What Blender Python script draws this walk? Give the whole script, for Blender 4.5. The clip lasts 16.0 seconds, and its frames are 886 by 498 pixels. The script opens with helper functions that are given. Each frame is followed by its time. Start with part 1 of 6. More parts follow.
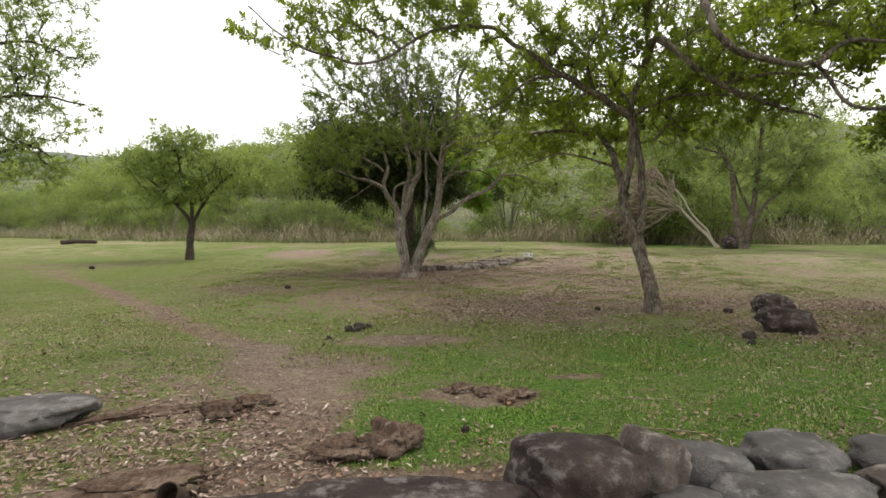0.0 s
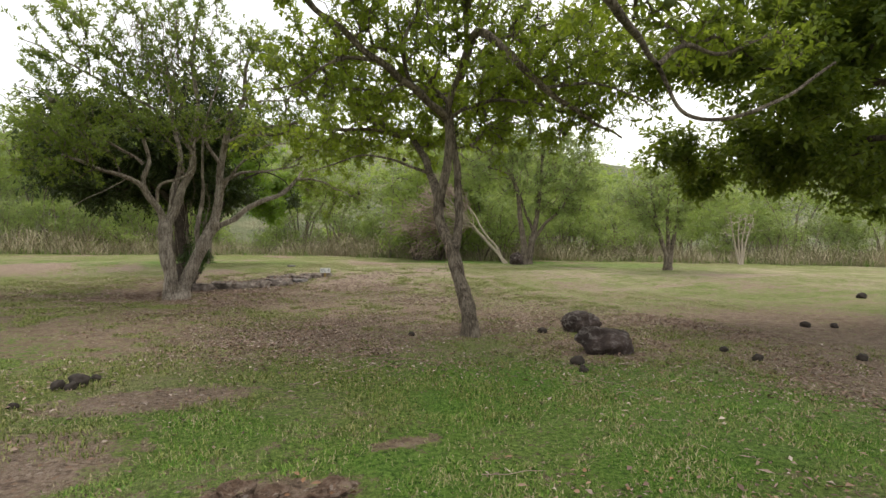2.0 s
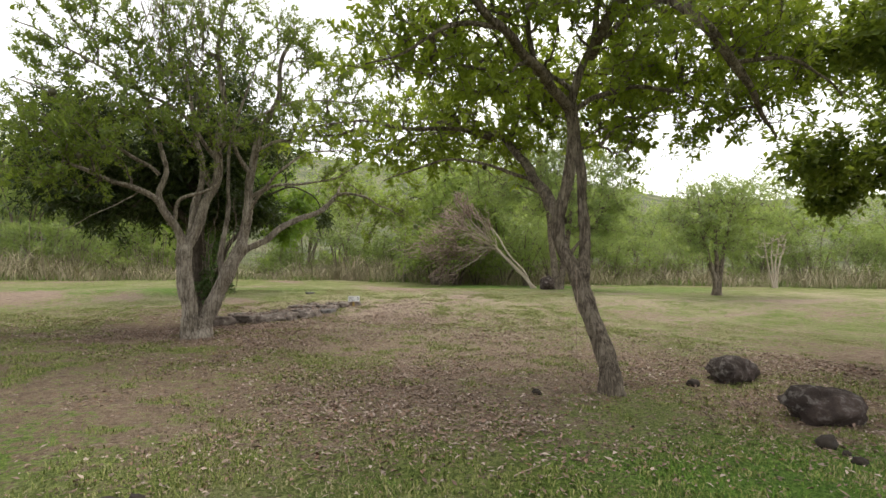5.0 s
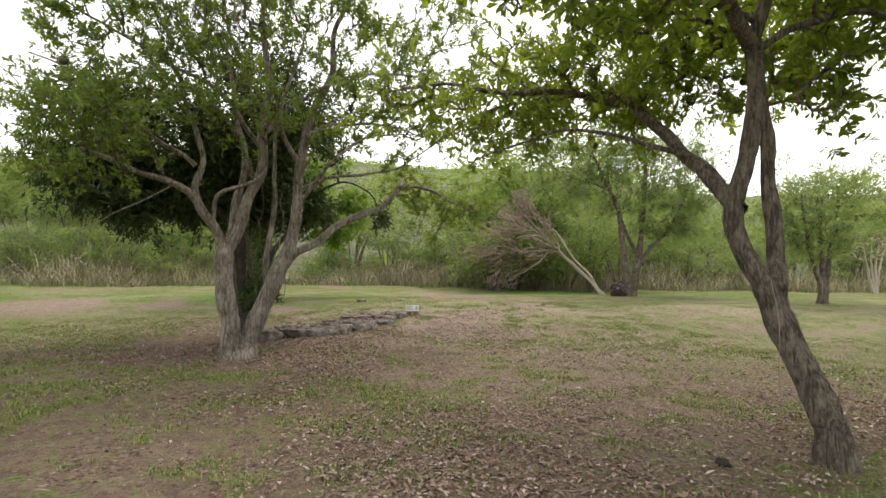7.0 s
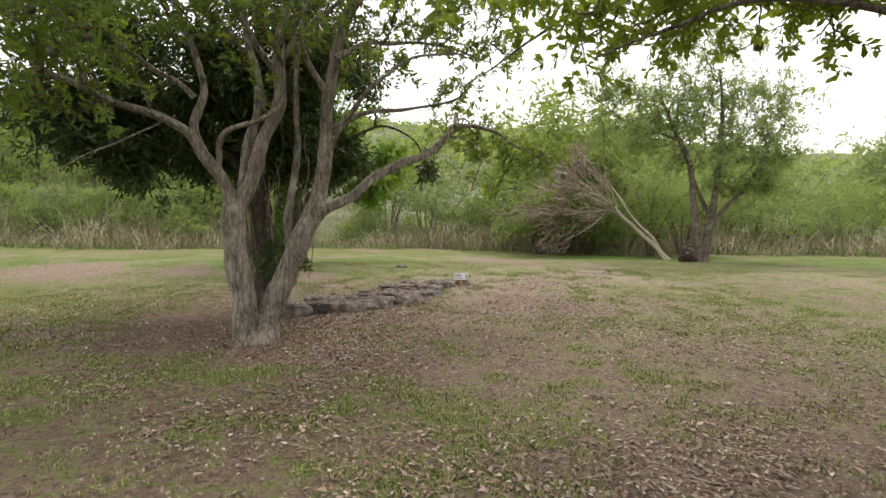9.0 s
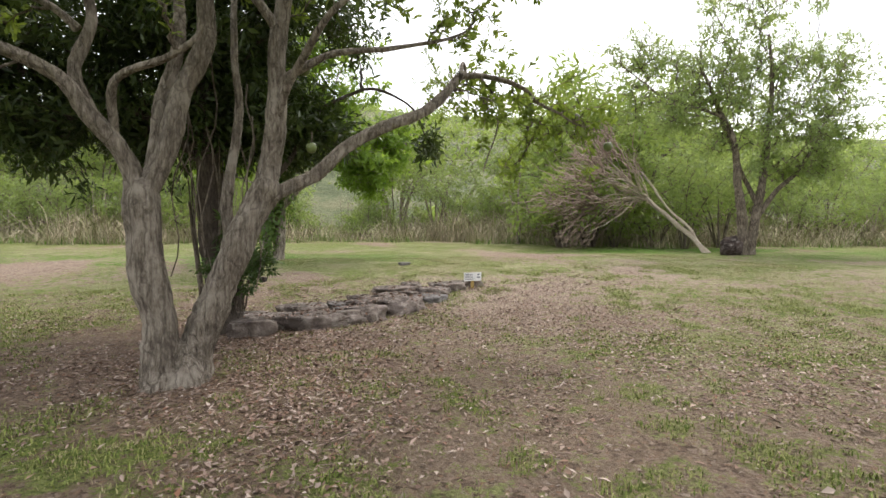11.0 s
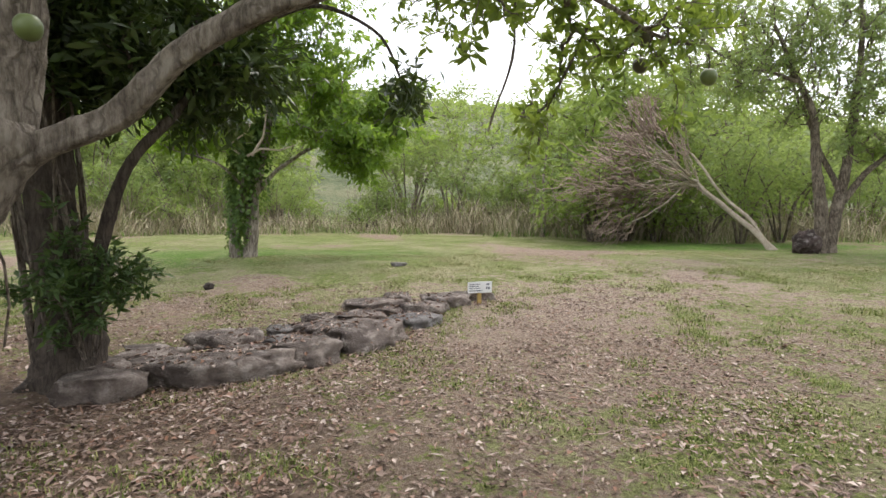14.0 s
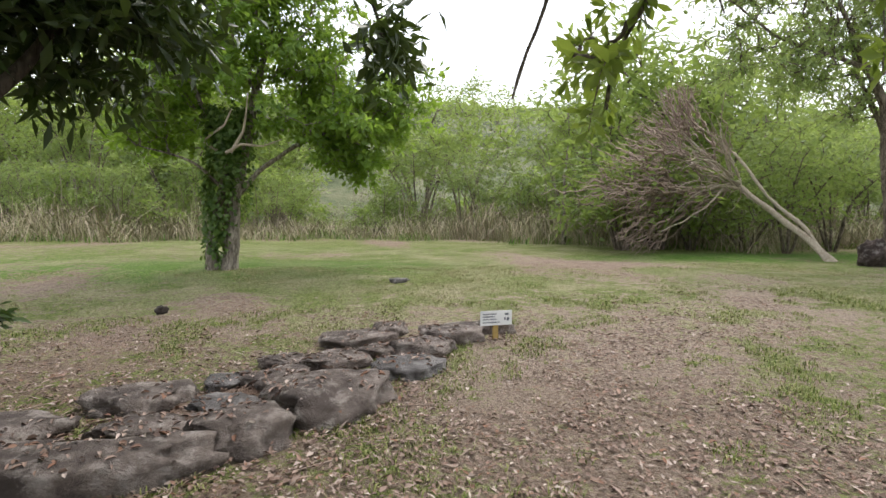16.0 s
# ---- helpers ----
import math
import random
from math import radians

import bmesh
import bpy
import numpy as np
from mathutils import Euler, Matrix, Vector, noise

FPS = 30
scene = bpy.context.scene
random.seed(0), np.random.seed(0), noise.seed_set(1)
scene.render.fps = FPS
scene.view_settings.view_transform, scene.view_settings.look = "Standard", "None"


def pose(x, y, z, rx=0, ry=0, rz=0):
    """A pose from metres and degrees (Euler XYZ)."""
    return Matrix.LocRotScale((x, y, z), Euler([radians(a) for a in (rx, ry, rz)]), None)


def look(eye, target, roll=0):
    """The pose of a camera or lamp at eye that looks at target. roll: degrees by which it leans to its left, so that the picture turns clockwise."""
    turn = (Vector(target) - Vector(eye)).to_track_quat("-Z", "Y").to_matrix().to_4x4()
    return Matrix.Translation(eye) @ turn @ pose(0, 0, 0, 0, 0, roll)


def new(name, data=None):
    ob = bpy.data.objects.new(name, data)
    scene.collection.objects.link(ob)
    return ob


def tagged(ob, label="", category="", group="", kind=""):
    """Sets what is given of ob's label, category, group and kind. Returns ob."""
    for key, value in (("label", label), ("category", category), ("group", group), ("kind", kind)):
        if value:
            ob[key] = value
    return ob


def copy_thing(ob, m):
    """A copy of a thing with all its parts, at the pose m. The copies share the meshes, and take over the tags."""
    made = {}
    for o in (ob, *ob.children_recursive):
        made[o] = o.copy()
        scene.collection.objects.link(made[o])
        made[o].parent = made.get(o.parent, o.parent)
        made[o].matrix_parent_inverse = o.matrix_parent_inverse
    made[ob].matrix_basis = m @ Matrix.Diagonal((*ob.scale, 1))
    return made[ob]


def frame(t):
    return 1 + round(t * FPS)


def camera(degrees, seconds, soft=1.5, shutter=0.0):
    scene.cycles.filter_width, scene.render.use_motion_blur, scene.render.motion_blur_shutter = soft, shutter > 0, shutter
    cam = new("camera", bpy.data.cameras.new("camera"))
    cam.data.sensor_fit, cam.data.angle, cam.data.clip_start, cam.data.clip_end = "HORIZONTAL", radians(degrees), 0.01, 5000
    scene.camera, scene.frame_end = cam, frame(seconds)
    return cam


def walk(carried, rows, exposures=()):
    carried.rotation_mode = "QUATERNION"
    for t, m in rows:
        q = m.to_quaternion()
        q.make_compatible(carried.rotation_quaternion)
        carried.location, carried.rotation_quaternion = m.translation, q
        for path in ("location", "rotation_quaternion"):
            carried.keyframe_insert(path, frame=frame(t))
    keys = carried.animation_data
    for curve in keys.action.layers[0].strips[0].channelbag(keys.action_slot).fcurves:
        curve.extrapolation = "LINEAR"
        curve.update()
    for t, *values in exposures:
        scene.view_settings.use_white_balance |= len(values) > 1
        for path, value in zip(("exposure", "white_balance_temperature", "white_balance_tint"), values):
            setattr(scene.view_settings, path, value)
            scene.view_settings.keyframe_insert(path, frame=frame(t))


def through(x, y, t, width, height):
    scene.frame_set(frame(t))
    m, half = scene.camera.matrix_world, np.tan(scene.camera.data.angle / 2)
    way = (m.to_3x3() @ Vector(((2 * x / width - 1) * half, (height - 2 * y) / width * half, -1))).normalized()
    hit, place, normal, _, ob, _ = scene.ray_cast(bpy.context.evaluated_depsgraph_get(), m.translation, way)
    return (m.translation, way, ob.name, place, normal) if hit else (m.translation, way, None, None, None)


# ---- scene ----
cam = camera(79.1, 16.0, 1.5)
PATH = [
    (0, (0.015, -0.066, 1.542), (0.028, 1.932, 1.451), -0.2),
    (0.5, (0.075, 0.334, 1.533), (0.358, 2.312, 1.458), 0.3),
    (1, (0.117, 0.702, 1.534), (0.653, 2.628, 1.473), 0.7),
    (1.5, (0.196, 1.152, 1.529), (0.887, 3.029, 1.491), 0.9),
    (2, (0.146, 1.608, 1.481), (0.9, 3.46, 1.45), 1.1),
    (2.5, (0.095, 2.083, 1.482), (0.884, 3.921, 1.455), 1.2),
    (3, (-0.018, 2.545, 1.508), (0.783, 4.378, 1.492), 1.2),
    (3.5, (-0.292, 2.924, 1.495), (0.514, 4.754, 1.499), 1.3),
    (3.7, (-0.373, 3.064, 1.505), (0.434, 4.894, 1.513), 1.2),
    (5.8, (-0.706, 4.939, 1.513), (0.051, 6.789, 1.586), 0.8),
    (6, (-0.694, 5.15, 1.518), (0.04, 7.009, 1.592), 0.9),
    (6.5, (-0.67, 5.647, 1.514), (0.02, 7.523, 1.591), 0.8),
    (7, (-0.603, 6.171, 1.532), (0.046, 8.061, 1.595), 0.7),
    (7.5, (-0.623, 6.651, 1.53), (-0.01, 8.554, 1.577), 0.8),
    (8, (-0.543, 7.167, 1.498), (0.047, 9.078, 1.51), 0.8),
    (8.5, (-0.448, 7.724, 1.497), (0.111, 9.644, 1.466), 0.6),
    (9, (-0.384, 8.261, 1.508), (0.147, 10.188, 1.429), 0.7),
    (9.5, (-0.22, 8.803, 1.504), (0.291, 10.735, 1.414), 0.4),
    (12, (0.684, 11.177, 1.458), (1.144, 13.12, 1.33), 0.3),
    (12.5, (0.873, 11.585, 1.438), (1.316, 13.531, 1.302), 0.2),
    (13, (1.013, 12.06, 1.468), (1.441, 14.009, 1.319), 0.4),
    (13.5, (1.231, 12.497, 1.493), (1.644, 14.448, 1.341), 0.3),
    (14, (1.366, 12.964, 1.485), (1.76, 14.919, 1.334), 0.4),
    (14.5, (1.46, 13.398, 1.491), (1.837, 15.357, 1.342), 0.5),
    (15, (1.625, 13.846, 1.523), (1.986, 15.808, 1.377), 0.4),
    (15.5, (1.721, 14.271, 1.49), (2.071, 16.235, 1.352), 0.4),
    (16, (1.795, 14.646, 1.525), (2.139, 16.612, 1.386), 0.5),
]
walk(cam, [(t, look(eye, target, roll)) for t, eye, target, roll in PATH], [(0.0, 0.36, 6800, 10), (3.5, 0.48, 6800, 10), (6.5, 0.54, 6750, 11), (9.5, 0.66, 6700, 12), (12.0, 0.84, 6400, 13), (14.0, 0.84, 6350, 13), (16.0, 0.7, 6300, 12)])

# ---- world and light: bright overcast day ----
world = bpy.data.worlds.new("world")
scene.world = world
world.use_nodes = True
wt = world.node_tree
wt.nodes.clear()
w_out = wt.nodes.new("ShaderNodeOutputWorld")
sky = wt.nodes.new("ShaderNodeTexSky")
sky.sky_type = "NISHITA"
sky.sun_disc = False
sky.sun_elevation, sky.sun_rotation = radians(58), radians(40)
sky.dust_density, sky.air_density = 3.0, 1.0
bg_sky = wt.nodes.new("ShaderNodeBackground")
bg_sky.inputs["Strength"].default_value = 0.05
wt.links.new(sky.outputs[0], bg_sky.inputs["Color"])
bg_cloud = wt.nodes.new("ShaderNodeBackground")
bg_cloud.inputs["Strength"].default_value = 1.0
cl_noise = wt.nodes.new("ShaderNodeTexNoise")
cl_noise.inputs["Scale"].default_value = 2.2
cl_noise.inputs["Detail"].default_value = 5
cl_ramp = wt.nodes.new("ShaderNodeValToRGB")
cl_ramp.color_ramp.elements[0].position, cl_ramp.color_ramp.elements[0].color = 0.3, (0.88, 0.88, 0.86, 1)
cl_ramp.color_ramp.elements[1].position, cl_ramp.color_ramp.elements[1].color = 0.7, (1.0, 0.985, 0.945, 1)
wt.links.new(cl_noise.outputs[0], cl_ramp.inputs[0])
wt.links.new(cl_ramp.outputs[0], bg_cloud.inputs["Color"])
w_add = wt.nodes.new("ShaderNodeAddShader")
wt.links.new(bg_sky.outputs[0], w_add.inputs[0])
wt.links.new(bg_cloud.outputs[0], w_add.inputs[1])
wt.links.new(w_add.outputs[0], w_out.inputs[0])

sun = new("sun", bpy.data.lights.new("sun", "SUN"))
sun.data.energy, sun.data.angle, sun.data.color = 1.2, radians(18), (1.0, 0.95, 0.86)
sun.matrix_world = look((9, 12, 24), (0, 0, 0))


# ---- materials ----
def mat(name):
    m = bpy.data.materials.new(name)
    m.use_nodes = True
    nt = m.node_tree
    return m, nt, nt.nodes["Principled BSDF"], nt.nodes["Material Output"]


def node(nt, kind, **inputs):
    n = nt.nodes.new(kind)
    for k, v in inputs.items():
        n.inputs[k.replace("_", " ")].default_value = v
    return n


def ramp(nt, src, *stops):
    r = nt.nodes.new("ShaderNodeValToRGB")
    els = r.color_ramp.elements
    while len(els) < len(stops):
        els.new(0.5)
    for e, (p, c) in zip(els, stops):
        e.position, e.color = p, (*c, 1)
    nt.links.new(src, r.inputs[0])
    return r.outputs[0]


def coords(nt, scale=(1, 1, 1), space="Object"):
    tc = nt.nodes.new("ShaderNodeTexCoord")
    mp = nt.nodes.new("ShaderNodeMapping")
    mp.inputs["Scale"].default_value = scale
    nt.links.new(tc.outputs[space], mp.inputs[0])
    return mp.outputs[0]


def noise_tex(nt, vec, scale, detail=6, rough=0.6):
    n = node(nt, "ShaderNodeTexNoise", Scale=scale, Detail=detail, Roughness=rough)
    nt.links.new(vec, n.inputs["Vector"])
    return n.outputs[0]


def mixc(nt, fac, a, b, kind="MIX"):
    m = nt.nodes.new("ShaderNodeMix")
    m.data_type, m.blend_type = "RGBA", kind
    for i, v in ((0, fac), (6, a), (7, b)):
        if isinstance(v, (int, float)):
            m.inputs[i].default_value = v
        elif isinstance(v, tuple):
            m.inputs[i].default_value = (*v, 1)
        else:
            nt.links.new(v, m.inputs[i])
    return m.outputs[2]


def math_node(nt, op, a, b=0.0):
    m = nt.nodes.new("ShaderNodeMath")
    m.operation = op
    for i, v in ((0, a), (1, b)):
        if isinstance(v, (int, float)):
            m.inputs[i].default_value = v
        else:
            nt.links.new(v, m.inputs[i])
    return m.outputs[0]


def bump(nt, bsdf, height, strength, dist):
    b = node(nt, "ShaderNodeBump", Strength=strength, Distance=dist)
    nt.links.new(height, b.inputs["Height"])
    nt.links.new(b.outputs[0], bsdf.inputs["Normal"])


def leaf_mat(name, dark, mid, light, through=0.35, rough=0.45):
    """Leaves: three tones picked leaf by leaf, patchy over the crown, with light passing through."""
    m, nt, bsdf, out = mat(name)
    geo = nt.nodes.new("ShaderNodeNewGeometry")
    col = ramp(nt, geo.outputs["Random Per Island"], (0.0, dark), (0.5, mid), (1.0, light))
    patch = noise_tex(nt, coords(nt), 1.3, 3)
    col = mixc(nt, math_node(nt, "MULTIPLY", patch, 0.6), col, mid)
    nt.links.new(col, bsdf.inputs["Base Color"])
    bsdf.inputs["Roughness"].default_value = rough
    bsdf.inputs["Specular IOR Level"].default_value = 0.35
    tr = nt.nodes.new("ShaderNodeBsdfTranslucent")
    nt.links.new(mixc(nt, 0.5, col, (min(1, light[0] * 2.0), min(1, light[1] * 2.0), light[2] * 0.9)), tr.inputs["Color"])
    mx = nt.nodes.new("ShaderNodeMixShader")
    mx.inputs[0].default_value = through
    nt.links.new(bsdf.outputs[0], mx.inputs[1])
    nt.links.new(tr.outputs[0], mx.inputs[2])
    nt.links.new(mx.outputs[0], out.inputs[0])
    return m


def bark_mat(name, dark, mid, light, scale=1.0, relief=0.03):
    m, nt, bsdf, out = mat(name)
    furrow = noise_tex(nt, coords(nt, (18 * scale, 18 * scale, 3.2 * scale)), 2.0, 8, 0.75)
    blotch = noise_tex(nt, coords(nt), 4.5 * scale, 6, 0.65)
    fine = noise_tex(nt, coords(nt, (1, 1, 0.5)), 70 * scale, 4, 0.7)
    crack = node(nt, "ShaderNodeTexVoronoi", Scale=1.0)
    crack.feature = "DISTANCE_TO_EDGE"
    cv = nt.nodes.new("ShaderNodeVectorMath")
    cv.operation = "ADD"
    nt.links.new(coords(nt, (13 * scale, 13 * scale, 1.3 * scale)), cv.inputs[0])
    cn = node(nt, "ShaderNodeTexNoise", Scale=9.0, Detail=3.0)
    nt.links.new(coords(nt), cn.inputs["Vector"])
    nt.links.new(cn.outputs["Color"], cv.inputs[1])
    nt.links.new(cv.outputs[0], crack.inputs["Vector"])
    gap = ramp(nt, crack.outputs["Distance"], (0.0, (0, 0, 0)), (0.1, (1, 1, 1)))
    col = ramp(nt, furrow, (0.32, dark), (0.48, mid), (0.68, light))
    col = mixc(nt, ramp(nt, blotch, (0.5, (0, 0, 0)), (0.66, (0.7, 0.7, 0.7))), col, light)
    col = mixc(nt, ramp(nt, blotch, (0.3, (0.7, 0.7, 0.7)), (0.44, (0, 0, 0))), col, dark)
    col = mixc(nt, math_node(nt, "MULTIPLY", math_node(nt, "SUBTRACT", 1.0, gap), 0.5), col, dark)
    furrow = math_node(nt, "ADD", furrow, math_node(nt, "MULTIPLY", gap, 0.3))
    nt.links.new(col, bsdf.inputs["Base Color"])
    bsdf.inputs["Roughness"].default_value = 0.9
    bsdf.inputs["Specular IOR Level"].default_value = 0.2
    bump(nt, bsdf, math_node(nt, "ADD", furrow, math_node(nt, "MULTIPLY", fine, 0.25)), 0.9, relief)
    return m


def stone_mat(name, dark, mid, lichen, amount=0.5):
    m, nt, bsdf, out = mat(name)
    v = coords(nt)
    big, mids, fine = noise_tex(nt, v, 2.2, 6), noise_tex(nt, v, 7, 8, 0.7), noise_tex(nt, v, 70, 4, 0.7)
    col = ramp(nt, big, (0.4, dark), (0.6, mid))
    col = mixc(nt, ramp(nt, mids, (0.36, (0.75, 0.75, 0.75)), (0.48, (0, 0, 0))), col, dark)
    col = mixc(nt, ramp(nt, mids, (0.58 - 0.08 * amount, (0, 0, 0)), (0.64, (amount, amount, amount))), col, lichen)
    col = mixc(nt, math_node(nt, "MULTIPLY", fine, 0.5), col, dark)
    nt.links.new(col, bsdf.inputs["Base Color"])
    bsdf.inputs["Roughness"].default_value = 0.85
    bsdf.inputs["Specular IOR Level"].default_value = 0.3
    bump(nt, bsdf, math_node(nt, "ADD", mids, math_node(nt, "MULTIPLY", fine, 0.5)), 1.0, 0.05)
    return m


def plain_mat(name, a, b, scale=12.0, rough=0.8, relief=0.004, island=False):
    m, nt, bsdf, out = mat(name)
    if island:
        src = nt.nodes.new("ShaderNodeNewGeometry").outputs["Random Per Island"]
    else:
        src = noise_tex(nt, coords(nt), scale, 6)
    col = ramp(nt, src, (0.25, a), (0.75, b))
    nt.links.new(col, bsdf.inputs["Base Color"])
    bsdf.inputs["Roughness"].default_value = rough
    if not island:
        bump(nt, bsdf, src, 0.6, relief)
    return m


def litter_mat(name, *tones):
    m, nt, bsdf, out = mat(name)
    geo = nt.nodes.new("ShaderNodeNewGeometry")
    n = len(tones)
    col = ramp(nt, geo.outputs["Random Per Island"], *[(i / (n - 1), c) for i, c in enumerate(tones)])
    nt.links.new(col, bsdf.inputs["Base Color"])
    bsdf.inputs["Roughness"].default_value = 0.7
    bsdf.inputs["Specular IOR Level"].default_value = 0.25
    return m


def ground_mat():
    m, nt, bsdf, out = mat("park_ground")
    v = coords(nt)
    at = nt.nodes.new("ShaderNodeAttribute")
    at.attribute_name = "cover"
    sep = nt.nodes.new("ShaderNodeSeparateColor")
    nt.links.new(at.outputs["Color"], sep.inputs[0])
    grass, lush, straw = sep.outputs[0], sep.outputs[1], sep.outputs[2]
    n1, n2, n3, n4 = noise_tex(nt, v, 0.9, 6), noise_tex(nt, v, 5, 8, 0.7), noise_tex(nt, v, 26, 6, 0.75), noise_tex(nt, v, 110, 4, 0.7)
    soil = ramp(nt, n2, (0.4, (0.11, 0.068, 0.047)), (0.5, (0.195, 0.13, 0.094)), (0.6, (0.305, 0.225, 0.172)))
    cell = node(nt, "ShaderNodeTexVoronoi", Scale=34.0, Randomness=1.0)
    warp = nt.nodes.new("ShaderNodeVectorMath")
    warp.operation = "MULTIPLY_ADD"
    nt.links.new(v, warp.inputs[0])
    warp.inputs[1].default_value = (1, 1, 1)
    wn = node(nt, "ShaderNodeTexNoise", Scale=9.0, Detail=3.0)
    nt.links.new(v, wn.inputs["Vector"])
    sc = nt.nodes.new("ShaderNodeVectorMath")
    sc.operation = "SCALE"
    nt.links.new(wn.outputs["Color"], sc.inputs[0])
    sc.inputs["Scale"].default_value = 0.12
    nt.links.new(sc.outputs[0], warp.inputs[2])
    nt.links.new(warp.outputs[0], cell.inputs["Vector"])
    csep = nt.nodes.new("ShaderNodeSeparateColor")
    nt.links.new(cell.outputs["Color"], csep.inputs[0])
    debris = ramp(nt, csep.outputs[0], (0.0, (0.07, 0.045, 0.033)), (0.4, (0.19, 0.13, 0.1)), (0.7, (0.33, 0.255, 0.21)), (0.9, (0.27, 0.15, 0.09)), (1.0, (0.48, 0.41, 0.36)))
    deb_f = math_node(nt, "MULTIPLY", ramp(nt, n1, (0.4, (0.25, 0.25, 0.25)), (0.6, (1, 1, 1))), ramp(nt, csep.outputs[1], (0.3, (0, 0, 0)), (0.6, (0.9, 0.9, 0.9))))
    thatch = noise_tex(nt, coords(nt, (1.0, 0.45, 1.0)), 60, 5, 0.8)
    fibres = ramp(nt, thatch, (0.36, (0.085, 0.078, 0.034)), (0.5, (0.21, 0.18, 0.095)), (0.62, (0.42, 0.36, 0.235)))
    soil = mixc(nt, math_node(nt, "MULTIPLY", grass, 0.7), soil, fibres)
    pale = ramp(nt, thatch, (0.36, (0.25, 0.19, 0.145)), (0.5, (0.43, 0.345, 0.275)), (0.62, (0.56, 0.475, 0.39)))
    soil = mixc(nt, math_node(nt, "MULTIPLY", straw, 0.85), soil, pale)
    soil = mixc(nt, math_node(nt, "MULTIPLY", deb_f, 0.9), soil, debris)
    soil = mixc(nt, ramp(nt, n3, (0.34, (0.8, 0.8, 0.8)), (0.46, (0, 0, 0))), soil, (0.06, 0.042, 0.032))
    turf = ramp(nt, n3, (0.38, (0.052, 0.072, 0.015)), (0.5, (0.135, 0.17, 0.04)), (0.62, (0.235, 0.265, 0.08)))
    rich = ramp(nt, n3, (0.38, (0.033, 0.076, 0.011)), (0.5, (0.085, 0.178, 0.023)), (0.62, (0.16, 0.275, 0.046)))
    dry = ramp(nt, n3, (0.38, (0.19, 0.175, 0.085)), (0.62, (0.44, 0.4, 0.26)))
    turf = mixc(nt, lush, turf, rich)
    dry_f = math_node(nt, "MULTIPLY", straw, ramp(nt, n1, (0.42, (0.15, 0.15, 0.15)), (0.6, (1, 1, 1))))
    turf = mixc(nt, dry_f, turf, dry)
    f = math_node(nt, "ADD", grass, math_node(nt, "MULTIPLY", math_node(nt, "SUBTRACT", n2, 0.5), 2.6))
    f = math_node(nt, "ADD", f, math_node(nt, "MULTIPLY", math_node(nt, "SUBTRACT", n3, 0.5), 1.6))
    cover_f = ramp(nt, f, (0.38, (0, 0, 0)), (0.62, (1, 1, 1)))
    col = mixc(nt, cover_f, soil, turf)
    nt.links.new(col, bsdf.inputs["Base Color"])
    bsdf.inputs["Roughness"].default_value = 0.95
    bsdf.inputs["Specular IOR Level"].default_value = 0.15
    h = math_node(nt, "ADD", n3, math_node(nt, "MULTIPLY", n4, 0.5))
    bump(nt, bsdf, h, 1.0, 0.045)
    return m


def hill_mat(name, far):
    m, nt, bsdf, out = mat(name)
    v = coords(nt)
    n1, n2 = noise_tex(nt, v, 0.03, 8, 0.65), noise_tex(nt, v, 0.25, 8, 0.75)
    a = ramp(nt, n2, (0.4, (0.07, 0.09, 0.038)), (0.5, (0.125, 0.148, 0.07)), (0.6, (0.2, 0.2, 0.112)))
    b = ramp(nt, n2, (0.4, (0.16, 0.165, 0.08)), (0.6, (0.25, 0.235, 0.135)))
    col = mixc(nt, ramp(nt, n1, (0.56, (0, 0, 0)), (0.72, (0.8, 0.8, 0.8))), a, b)
    # haze of distance mixed into the far hill's own colour
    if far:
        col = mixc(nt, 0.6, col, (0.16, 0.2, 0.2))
    nt.links.new(col, bsdf.inputs["Base Color"])
    bsdf.inputs["Roughness"].default_value = 1.0
    bump(nt, bsdf, n2, 1.0, 1.2)
    return m


M_GROUND = ground_mat()
M_HILL, M_HILL_FAR = hill_mat("scrub_hill", False), hill_mat("far_hill", True)
M_BARK_PALE = bark_mat("pale_bark", (0.06, 0.047, 0.038), (0.22, 0.187, 0.152), (0.44, 0.39, 0.33), 0.75, 0.05)
M_BARK_GREY = bark_mat("grey_bark", (0.035, 0.027, 0.021), (0.145, 0.117, 0.092), (0.34, 0.29, 0.235), 1.0, 0.05)
M_BARK_DARK = bark_mat("dark_bark", (0.03, 0.024, 0.02), (0.07, 0.055, 0.045), (0.12, 0.1, 0.08), 1.2)
M_BARK_DEAD = bark_mat("bleached_dead_wood", (0.25, 0.2, 0.16), (0.42, 0.36, 0.29), (0.52, 0.46, 0.38), 1.5, 0.012)
M_TWIG_DEAD = plain_mat("dry_twig", (0.2, 0.14, 0.11), (0.4, 0.31, 0.25), 3)
M_LEAF_CAL = leaf_mat("calabash_leaf", (0.05, 0.085, 0.018), (0.11, 0.165, 0.032), (0.2, 0.255, 0.062), 0.48)
M_LEAF_B = leaf_mat("young_calabash_leaf", (0.055, 0.095, 0.014), (0.13, 0.19, 0.028), (0.25, 0.31, 0.055), 0.5)
M_LEAF_MANGO = leaf_mat("mango_leaf", (0.018, 0.031, 0.011), (0.037, 0.061, 0.018), (0.08, 0.115, 0.031), 0.24, 0.35)
M_LEAF_BROAD = leaf_mat("lobed_leaf", (0.036, 0.066, 0.014), (0.082, 0.132, 0.025), (0.18, 0.225, 0.045), 0.52)
